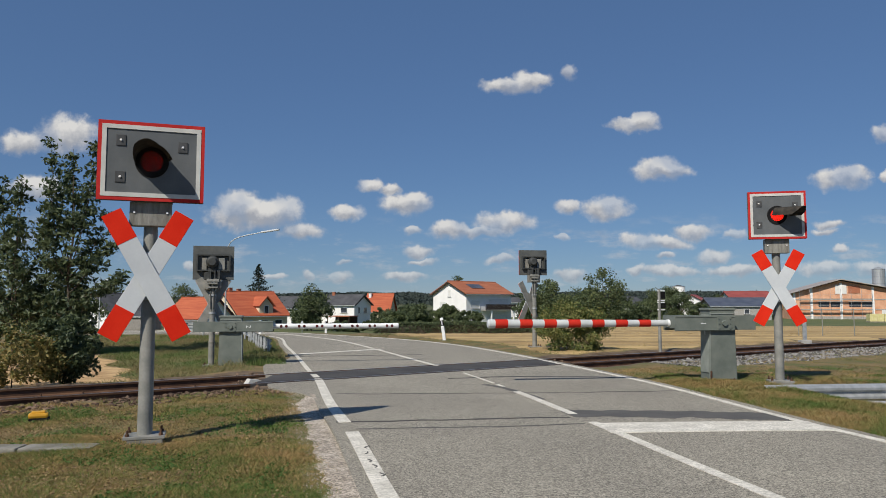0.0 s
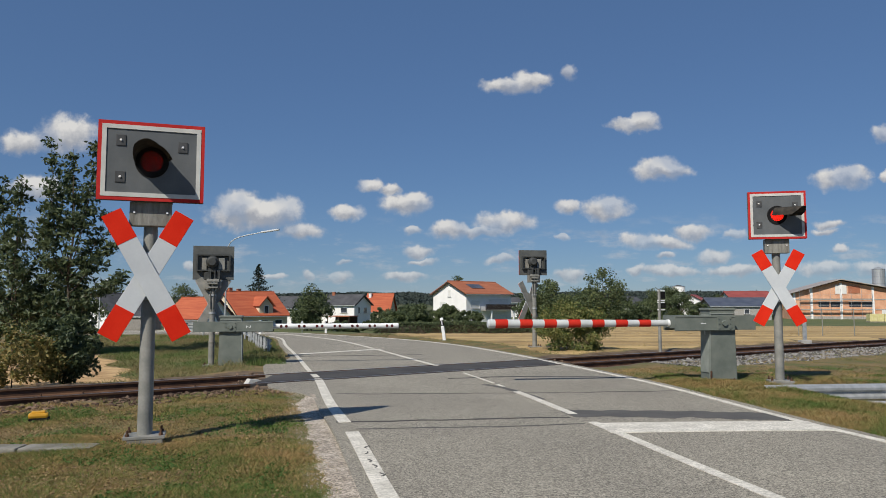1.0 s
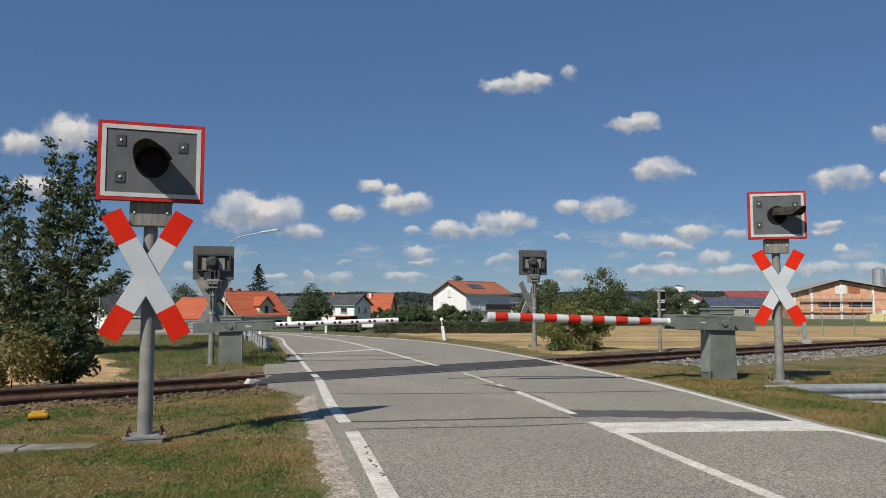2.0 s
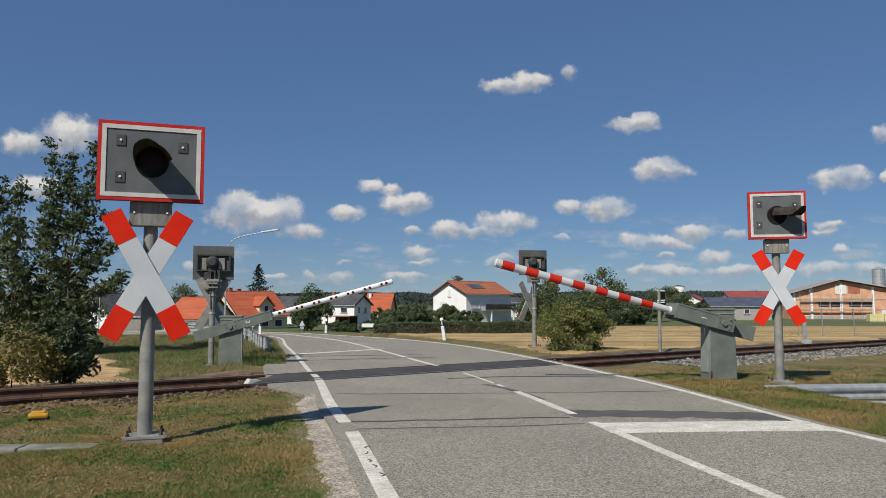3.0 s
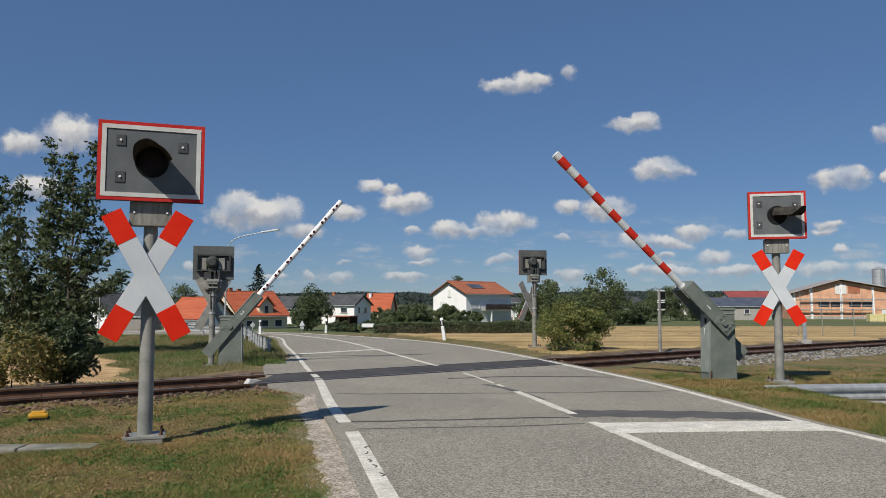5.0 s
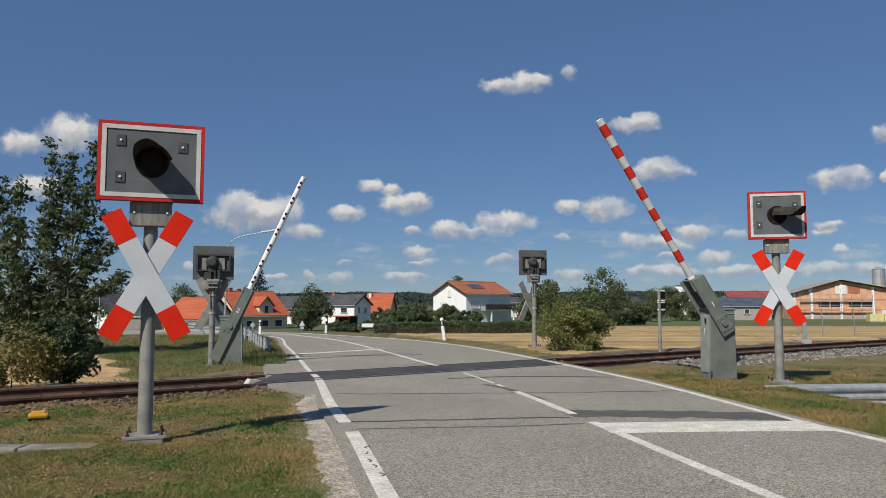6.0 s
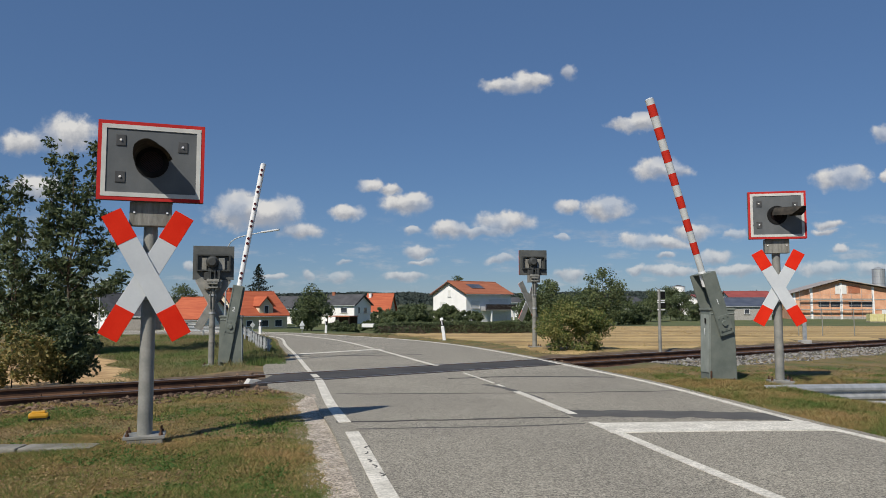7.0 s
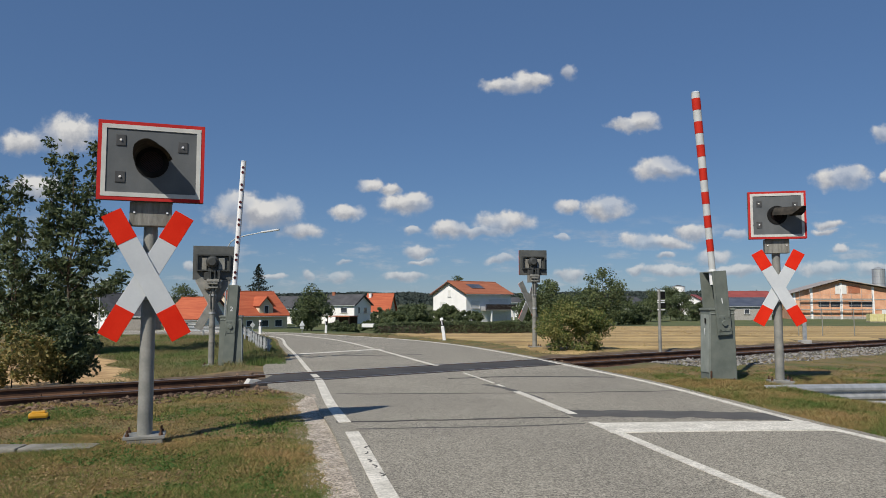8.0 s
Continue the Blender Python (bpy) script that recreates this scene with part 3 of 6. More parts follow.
def build_road():
    n = 220
    wide = 0.2 + 0.75 * smooth01((LEFT[:, 1] - 11.6) / 1.6) * (1 - smooth01((LEFT[:, 1] - 17.6) / 2.5))
    out = side(LEFT, 1.0) - LEFT
    a, b = resample(LEFT + out * wide[:, None], n), resample(side(RIGHT, -0.22), n)
    road = tagged(new("road", ribbon(a, b, -0.16, 0.0, "road", M_ASPHALT)), "worn grey asphalt country road over the crossing", "road", kind="structure")
    # the darker strip that carries the rails across
    x0, x1 = edge_x(LEFT, 14.6) - 0.95, 2.72
    pts = lambda off: np.array([T_MID + T_NRM * off + T_DIR * s for s in np.linspace((x0 - T_MID[0]) / T_DIR[0] - off * T_NRM[0] / T_DIR[0], (x1 - T_MID[0]) / T_DIR[0] - off * T_NRM[0] / T_DIR[0], 20)])
    ob = new("crossing_surface", ribbon(pts(0.64), pts(-0.60), -0.1, 0.006, "crossing_surface", M_NEWTAR))
    tagged(ob, "dark smooth asphalt between the rails", "crossing", kind="structure")
    for lo, hi in ((0.795, 0.86), (-0.85, -0.795)):
        tagged(new("crossing_surface", ribbon(pts(hi), pts(lo), -0.1, 0.005, "crossing_surface", M_NEWTAR)), "dark asphalt filling beside a rail", "crossing", kind="structure")
    # repaired strip before the stop line and narrow sealed cracks
    strips = [([(1.62, 9.75), (2.8, 9.72), (4.32, 9.5)], 0.30, M_PATCH), ([(0.1, 14.35), (1.5, 14.75), (3.4, 14.65)], 0.05, M_NEWTAR),
              ([(-1.3, 9.05), (0.1, 9.25), (1.6, 9.45)], 0.03, M_NEWTAR), ([(-1.7, 11.9), (0.3, 11.95), (3.9, 12.3)], 0.02, M_PATCH),
              ([(-1.0, 8.55), (0.7, 8.75), (1.7, 8.95)], 0.02, M_PATCH), ([(-4.3, 20.4), (-2.6, 20.8), (-0.6, 21.2)], 0.05, M_NEWTAR), ([(0.75, 13.3), (1.1, 12.6), (1.5, 11.2)], 0.06, M_PATCH)]
    for p, w, m in strips:
        c = spline(p, 0.12)
        k = np.array([noise.noise(Vector((q[0] * 2.3, q[1] * 2.3, 4.0))) for q in c])
        c = c + np.c_[0 * k, k * 0.06]
        wv = w * (1 + 0.5 * np.array([noise.noise(Vector((q[0] * 5, q[1] * 5, 9.0))) for q in c]))
        u = side(c, 1.0) - c
        tagged(new("tar_seam", ribbon(c + u * wv[:, None], c - u * wv[:, None], -0.02, 0.004, "tar_seam", m)), "dark bitumen repair in the road surface", "road repair", kind="structure")

    def line(base, lo, hi, w, off=0.0):
        s0, s1 = at_y(base, lo), at_y(base, hi)
        c = side(resample(base, max(6, int((s1 - s0) / 0.5)), s0, s1), off)
        ob = new("road_marking", ribbon(side(c, w / 2), side(c, -w / 2), -0.01, 0.007, "road_marking", M_LINE))
        tagged(ob, "white painted road line, slightly worn", "road marking", kind="structure")
    line(LEFT, -38, 8.36, 0.15)
    line(LEFT, 9.03, 14.3, 0.15)
    line(LEFT, 14.55, 15.2, 0.13)
    line(LEFT, 15.7, 34.2, 0.10)
    line(RIGHT, -38, 41.2, 0.105)
    line(MID, -38, 9.05, 0.12)
    for lo, hi, w in ((9.7, 12.2, 0.12), (12.9, 13.3, 0.06), (13.5, 15.5, 0.055), (17.3, 23.8, 0.11), (24.1, 39.2, 0.11)):
        line(MID, lo, hi, w)
    # bitumen smears on the near edge line
    rng = random.Random(17)
    for k in range(5):
        y = 6.2 + 0.3 * k + rng.uniform(-0.05, 0.05)
        x = float(edge_x(LEFT, y)) + rng.uniform(-0.03, 0.05)
        q = spline([(x, y), (x + rng.uniform(-0.03, 0.03), y + 0.05), (x + rng.uniform(-0.04, 0.02), y + 0.12)], 0.03)
        tagged(new("tar_spot", ribbon(side(q, 0.008), side(q, -0.006), -0.005, 0.011, "tar_spot", M_PATCH)), "small bitumen smear on the edge line", "road repair", kind="structure")
    q = spline([(1.84, 8.66), (3.1, 8.76), (4.45, 8.80)], 0.3)
    tagged(new("stop_line", ribbon(side(q, 0.30), side(q, -0.36), -0.01, 0.008, "stop_line", M_LINE)), "broad white stop line before the crossing", "road marking", kind="structure")
    q = spline([(-4.1, 21.5), (-3.1, 22.6), (-2.0, 23.8)], 0.3)
    tagged(new("stop_line", ribbon(side(q, 0.15), side(q, -0.15), -0.01, 0.008, "stop_line", M_LINE)), "white stop line beyond the crossing", "road marking", kind="structure")


def on_track(s, off):
    return T_MID + T_DIR * s + T_NRM * off


def build_track():
    track = thing("railway_track", "single railway track with rusty rails on ballast", "railway track", kind="structure")
    profile = [(-0.075, -0.165), (0.075, -0.165), (0.075, -0.15), (0.012, -0.125), (0.012, -0.045), (0.036, -0.032), (0.036, 0.0), (-0.036, 0.0), (-0.036, -0.032), (-0.012, -0.045), (-0.012, -0.125), (-0.075, -0.15)]
    for off in (0.7525, -0.7525):
        bm = bmesh.new()
        rings = []
        for s in (-90, -30, 0, 12, 40, 200):
            c = on_track(s, off)
            rings.append([bm.verts.new((c[0] + T_NRM[0] * u, c[1] + T_NRM[1] * u, z + 0.012)) for u, z in profile])
        for r0, r1 in zip(rings, rings[1:]):
            for k in range(len(profile)):
                f = bm.faces.new((r0[k], r0[(k + 1) % 12], r1[(k + 1) % 12], r1[k]))
                f.material_index = 1 if k == 6 else 0
        part("rail", bm, [M_RUST, M_RAILTOP], track, "rusty rail with a worn running edge")
    # sleepers, fastenings
    rng = random.Random(4)
    proto = finish("sleeper", box((0, 0, 0), (0.24, 2.5, 0.14), bevel=0.012), M_SLEEPER)
    clip = finish("rail_clip", merge(box((0, 0, 0), (0.10, 0.07, 0.03), bevel=0.006), rod((0, 0, 0), (0, 0, 0.05), 0.018, n=6)), M_RUST)
    for k in range(-8, 62):
        s = k * 0.65
        c = on_track(s, 0)
        if road_gap(*c) < 0.6:
            continue
        ob = new("sleeper", proto)
        ob.parent = track
        ob.matrix_basis = pose(c[0], c[1], -0.235, 0, 0, math.degrees(T_ANG) + rng.uniform(-1, 1))
        if k < 45:
            for off in (-0.86, -0.645, 0.645, 0.86):
                d = on_track(s, off)
                ob = new("rail_clip", clip)
                ob.parent = track
                ob.matrix_basis = pose(d[0], d[1], -0.15, 0, 0, math.degrees(T_ANG))


def stones(name, label, spots, material, parent=None):
    """Many small broken stones in one mesh: spots of (x, y, z, size)."""
    bm = bmesh.new()
    bmesh.ops.create_icosphere(bm, subdivisions=1, radius=1.0)
    base = np.array([v.co for v in bm.verts])
    tri = np.array([[v.index for v in f.verts] for f in bm.faces])
    bm.free()
    rng = np.random.default_rng(8)
    k = len(spots)
    S = np.asarray(spots)
    V = base[None] * rng.uniform(0.55, 1.25, (k, len(base), 1)) * rng.uniform(0.6, 1.2, (k, 1, 3)) * S[:, None, 3:4]
    a = rng.uniform(0, 6.28, k)
    ca, sa = np.cos(a)[:, None], np.sin(a)[:, None]
    V = np.stack([V[..., 0] * ca - V[..., 1] * sa, V[..., 0] * sa + V[..., 1] * ca, V[..., 2] * 0.8], -1) + S[:, None, :3]
    F = tri[None] + (np.arange(k) * len(base))[:, None, None]
    ob = new(name, np_mesh(name, V.reshape(-1, 3), F.reshape(-1, 3), material))
    return tagged(ob, label, "stones", kind="stuff")


def build_ballast():
    rng = np.random.default_rng(3)
    def spread(n, s0, s1, o0, o1, r0, r1):
        s, o = rng.uniform(s0, s1, n), rng.uniform(o0, o1, n)
        P = T_MID + T_DIR * s[:, None] + T_NRM * o[:, None]
        keep = (road_gap(P[:, 0], P[:, 1]) > 0.15) & (np.abs(np.abs(o) - 0.7525) > 0.10)
        P, o = P[keep], o[keep]
        z = np.where(np.abs(o) < 1.3, np.maximum(-0.17, terrain(P[:, 0], P[:, 1]) + 0.01), terrain(P[:, 0], P[:, 1])) + rng.uniform(-0.02, 0.02, len(P))
        return np.c_[P, z, rng.uniform(r0, r1, len(P))]
    stones("ballast", "brown rust-stained ballast between the rails", np.concatenate([spread(5200, -6, 6, -2.5, 1.5, 0.02, 0.055), spread(2500, 12, 45, -0.7, 1.2, 0.025, 0.05), spread(420, -6, 3.2, -1.9, -0.95, 0.02, 0.055)]), M_STONE_BROWN)
    stones("ballast", "pale grey broken ballast stones beside the track", spread(9500, 13.5, 36, -3.5, -0.85, 0.02, 0.045), M_STONE)
    g = rng.uniform(0, 1, (4200, 2))
    y = 4.2 + 8.5 * g[:, 1]
    x = edge_x(LEFT, y) - 0.2 - 0.42 * g[:, 0] ** 1.3
    stones("shoulder_gravel", "fine pale gravel along the road edge", np.c_[x, y, terrain(x, y), rng.uniform(0.004, 0.011, len(x))], M_GRAVEL)


def build_grass():
    rng = np.random.default_rng(11)
    P = []
    def add(n, x0, x1, y0, y1, test):
        q = np.c_[rng.uniform(x0, x1, n), rng.uniform(y0, y1, n)]
        P.append(q[test(q[:, 0], q[:, 1])])
    verge = lambda x, y: (road_gap(x, y) > np.where(x > 2, -0.10, 0.10) + np.where(x > 2, 0.12, 0.42) * rng.random(len(x)) + 0.06 * np.sin(1.9 * y) + 0.05 * np.sin(5.3 * y + 1)) & (np.abs(across(x, y)) > 1.75 + 0.3 * np.sin(2.3 * x))
    add(420000, -10, 0.5, 3.6, 13.0, lambda x, y: verge(x, y) & (across(x, y) < 0))
    add(260000, -4.5, 0.5, 4.0, 8.0, lambda x, y: verge(x, y))
    add(240000, 4.2, 9.5, 6.5, 15, lambda x, y: verge(x, y) & (x > edge_x(RIGHT, y) + 0.16))
    add(200000, 3.5, 14, 5.5, 21, lambda x, y: verge(x, y) & (across(x, y) < -2.6 + 0.5 * np.sin(1.7 * x)) & (x > edge_x(RIGHT, y) + 0.16))
    add(130000, -16, -2.5, 13, 34, lambda x, y: verge(x, y) & (across(x, y) > 1.2) & ~sand_patch(x, y))
    add(70000, -3, 14, 18, 36, lambda x, y: verge(x, y) & (across(x, y) > 1.2) & (across(x, y) < 3.9) | verge(x, y) & (across(x, y) > 1.2) & (x < edge_x(RIGHT, np.minimum(y, 35)) + 1.7 + 0.14 * np.maximum(y - 22, 0)))
    P = np.concatenate(P)
    n = len(P)
    clump = np.array([noise.noise(Vector((p[0] * 0.9, p[1] * 0.9, 0))) + 0.5 * noise.noise(Vector((p[0] * 3.1, p[1] * 3.1, 5))) for p in P])
    P, clump = P[clump > -2], clump[clump > -2]
    n = len(P)
    bare = (P[:, 0] > 6.3) & (P[:, 1] > 11.5) & (rng.random(n) < 0.75)
    P, clump = P[~bare], clump[~bare]
    n = len(P)
    meadow = (P[:, 0] < -2.5) & (across(P[:, 0], P[:, 1]) > 0)
    h = (0.012 + 0.026 * np.clip(clump + 0.4, 0, 1) ** 1.5) * rng.uniform(0.4, 1.5, n) * (1 + 3.4 * meadow + 1.1 * ((P[:, 0] > 3) & (P[:, 1] < 14)))
    w = rng.uniform(0.002, 0.005, n) * (1 + 0.05 * P[:, 1])
    a, lean = rng.uniform(0, 6.28, n), rng.uniform(0, 6.28, n)
    z = terrain(P[:, 0], P[:, 1]) - 0.004
    base = np.c_[P, z]
    wv = np.c_[np.cos(a), np.sin(a), 0 * a] * w[:, None]
    tip = base + np.c_[np.cos(lean) * h * 1.1, np.sin(lean) * h * 1.1, h]
    V = np.stack([base - wv, base + wv, tip], 1)
    far = V[meadow].reshape(-1, 3)
    tagged(new("grass", np_mesh("grass", far, np.arange(len(far)).reshape(-1, 3), M_BLADE_GREEN)), "tall green meadow grass with brown seed heads beyond the track", "grass", kind="stuff")
    # a taller green fringe between the far road edge and the guard rail
    m = 16000
    fy = rng.uniform(17.8, 27.5, m)
    fx = edge_x(LEFT, fy) - rng.uniform(0.42, 1.5, m)
    fb = np.c_[fx, fy, terrain(fx, fy) - 0.004]
    fa, fh = rng.uniform(0, 6.28, m), rng.uniform(0.08, 0.26, m)
    fw = np.c_[np.cos(fa), np.sin(fa), 0 * fa] * rng.uniform(0.004, 0.009, (m, 1))
    ft = fb + np.c_[rng.normal(size=(m, 2)) * 0.05, fh]
    fringe = np.stack([fb - fw, fb + fw, ft], 1).reshape(-1, 3)
    tagged(new("grass", np_mesh("grass", fringe, np.arange(len(fringe)).reshape(-1, 3), M_BLADE_GREEN)), "tall green grass between the road edge and the guard rail", "grass", kind="stuff")
    V = V[~meadow].reshape(-1, 3)
    n = len(V) // 3
    # taller tufts here and there
    spots = np.c_[rng.uniform(-9, -1.6, 150), rng.uniform(4.5, 12.5, 150)]
    spots = np.r_[spots, np.c_[rng.uniform(4.6, 12, 60), rng.uniform(8, 17, 60)], np.c_[rng.uniform(-13, -3.5, 90), rng.uniform(15, 30, 90)]]
    spots = spots[(road_gap(spots[:, 0], spots[:, 1]) > 0.5) & (np.abs(across(spots[:, 0], spots[:, 1])) > 1.9) & ~sand_patch(spots[:, 0], spots[:, 1])]
    q = np.repeat(spots, 70, axis=0) + rng.normal(size=(70 * len(spots), 2)) * 0.07
    k = len(q)
    qb = np.c_[q, terrain(q[:, 0], q[:, 1]) - 0.005]
    qa = rng.uniform(0, 6.28, k)
    qh = rng.uniform(0.03, 0.11, k)
    out = (q - np.repeat(spots, 70, axis=0)) * 1.2
    qt = qb + np.c_[out, qh]
    qw = np.c_[np.cos(qa), np.sin(qa), 0 * qa] * rng.uniform(0.002, 0.004, (k, 1))
    V = np.concatenate([V, np.stack([qb - qw, qb + qw, qt], 1).reshape(-1, 3)])
    n += k
    tagged(new("grass", np_mesh("grass", V, np.arange(3 * n).reshape(-1, 3), M_BLADE)), "short dry verge grass, straw-coloured with green tufts", "grass", kind="stuff")


def build_weeds():
    """Flat broad-leaved weeds in patches, and dry litter lying on the verge."""
    rng = np.random.default_rng(31)
    n = 46000
    q = np.r_[np.c_[rng.uniform(-7, -0.4, n), rng.uniform(4.2, 10.5, n)], np.c_[rng.uniform(4.6, 12, n), rng.uniform(7, 17, n)]]
    f = np.array([noise.noise(Vector((p[0] * 1.1, p[1] * 1.1, 13))) + 0.45 * noise.noise(Vector((p[0] * 4, p[1] * 4, 3))) for p in q])
    ok = (road_gap(q[:, 0], q[:, 1]) > 0.5) & (across(q[:, 0], q[:, 1]) < np.where(q[:, 0] > 3, -2.6, -1.9))
    g = q[ok & (f > 0.16)]
    z = terrain(g[:, 0], g[:, 1])
    ob = new("weeds", leaf_mesh("weeds", np.c_[g, z + rng.uniform(0.004, 0.035, len(g))], np.tile([[0, 0, 2.2]], (len(g), 1)), 0.017, rng, M_WEED))
    tagged(ob, "low green clover and plantain patches in the verge", "weeds", kind="stuff")
    g = q[ok & (f < 0.12)]
    g = g[rng.random(len(g)) < 0.8]
    z = terrain(g[:, 0], g[:, 1])
    ob = new("leaf_litter", leaf_mesh("leaf_litter", np.c_[g, z + rng.uniform(0.002, 0.018, len(g))], np.tile([[0, 0, 3.0]], (len(g), 1)), 0.014, rng, M_LITTER))
    tagged(ob, "dry brown litter and straw lying on the verge", "litter", kind="stuff")


def build_stubble():
    """Cut straw standing in drilled rows on the field."""
    rng = np.random.default_rng(21)
    n = 30000
    y = 20.5 + 95 * rng.random(n) ** 1.7
    y = np.round(y / 2.1) * 2.1 + rng.normal(size=n) * 0.34 + 0.02 * np.sin(y)
    x = -4 + rng.random(n) * (12 + 0.72 * y)
    keep = (across(x, y) > 2.6) & (x > edge_x(RIGHT, np.minimum(y, 35)) + 1.6 + 0.14 * np.maximum(y - 22, 0)) & (y < 112) & ((y < 46) | (x > 9) | (y > 53))
    x, y = x[keep], y[keep]
    n = len(x)
    b = np.c_[x, y, terrain(x, y) - 0.01]
    w = np.c_[rng.uniform(0.03, 0.09, n), rng.normal(size=n) * 0.01, 0 * x]
    t = b + np.c_[rng.normal(size=(n, 2)) * 0.04, rng.uniform(0.008, 0.024, n)]
    V = np.stack([b - w, b + w, t], 1).reshape(-1, 3)
    tagged(new("stubble", np_mesh("stubble", V, np.arange(3 * n).reshape(-1, 3), M_STRAW)), "golden cut straw standing in rows", "stubble", kind="stuff")


# ---------------------------------------------------------------- signals and barriers
def ring_plate(w, h, r, n=32, thick=0.012):
    """An upright plate (x-z plane, front at y = 0) with a round hole."""
    bm = bmesh.new()
    def outline(k):
        a = 2 * math.pi * (k + 0.5) / n
        c, s = math.cos(a), math.sin(a)
        t = min((w / 2) / max(abs(c), 1e-6), (h / 2) / max(abs(s), 1e-6))
        return c * t, s * t
    loops = []
    for y in (0.0, thick):
        loops.append(([bm.verts.new((r * math.cos(2 * math.pi * (k + 0.5) / n), y, r * math.sin(2 * math.pi * (k + 0.5) / n))) for k in range(n)],
                      [bm.verts.new((outline(k)[0], y, outline(k)[1])) for k in range(n)]))
    for k in range(n):
        j = (k + 1) % n
        for inner, outer in loops:
            bm.faces.new((inner[k], inner[j], outer[j], outer[k]))
        bm.faces.new((loops[0][0][k], loops[0][0][j], loops[1][0][j], loops[1][0][k]))
        bm.faces.new((loops[0][1][k], loops[0][1][j], loops[1][1][j], loops[1][1][k]))
    for inner, outer in loops:
        for cx in (-w / 2, w / 2):
            for cz in (-h / 2, h / 2):
                near = min(outer, key=lambda v: (v.co.x - cx) ** 2 + (v.co.z - cz) ** 2)
                near.co.x, near.co.z = cx, cz
    return bm


def frame_strip(w, h, t, depth, y0):
    """A rectangular frame of strip width t, outer size w x h, from y0 back by depth."""
    bm = bmesh.new()
    for cx, cz, sx, sz in ((0, h / 2 - t / 2, w, t), (0, -h / 2 + t / 2, w, t), (-w / 2 + t / 2, 0, t, h - 2 * t), (w / 2 - t / 2, 0, t, h - 2 * t)):
        box((cx, y0 + depth / 2, cz), (sx, depth, sz), bm=bm)
    return bm


def hood_mesh(r, reach, flare=0.0, n=30):
    """A rolled sheet visor about the lamp, seen along y: reach gives how far each part of its arc sticks out (turn in degrees, metres)."""
    bm = bmesh.new()
    turns, outs = zip(*reach)
    rings = []
    for rr in (r, r - 0.006):
        back, tip = [], []
        for k in range(n + 1):
            deg = turns[0] + (turns[-1] - turns[0]) * k / n
            a = radians(deg)
            out = float(np.interp(deg, turns, outs))
            wide = rr * (1 + flare * max(0.0, 1 - abs(deg - turns[0]) / 45))
            back.append(bm.verts.new((rr * math.cos(a), 0.0, rr * math.sin(a))))
            tip.append(bm.verts.new((wide * math.cos(a), -out, wide * math.sin(a))))
        rings.append((back, tip))
    (b0, t0), (b1, t1) = rings
    for k in range(n):
        bm.faces.new((b0[k], b0[k + 1], t0[k + 1], t0[k]))
        bm.faces.new((b1[k], t1[k], t1[k + 1], b1[k + 1]))
        bm.faces.new((t0[k], t0[k + 1], t1[k + 1], t1[k]))
    for k in (0, n):
        bm.faces.new((b0[k], t0[k], t1[k], b1[k]))
    return bm


HOOD_SHORT = ((5, 0.12), (40, 0.30), (90, 0.45), (140, 0.40), (165, 0.26), (195, 0.06))
HOOD_LONG = ((-5, 0.38), (25, 0.46), (90, 0.53), (155, 0.47), (185, 0.36))


def cross_arm(sign, y, half, wid, red, parent, turn, z):
    """One arm of the saltire with its red ends."""
    rot = Matrix.Rotation(sign * radians(29.2), 4, "Y")
    arm = part("cross_arm", box((0, 0, 0), (wid, 0.02, 2 * half), rot, 0.003), M_CROSSWHITE, parent, "white enamelled saltire arm")
    arm.matrix_basis = turn @ pose(0, y, z)
    part("arm_back", box((0, 0.0125, 0), (wid - 0.006, 0.006, 2 * half - 0.006), rot), M_POST, arm, "bare grey back of the arm")
    for e in (-1, 1):
        c = Vector((0, -0.006, 0)) + (rot @ Vector((0, 0, e * (half - red / 2))))
        part("red_end", box(c, (wid + 0.002, 0.014, red), rot, 0.003), M_RED, arm, "bright red reflective end")
    return arm


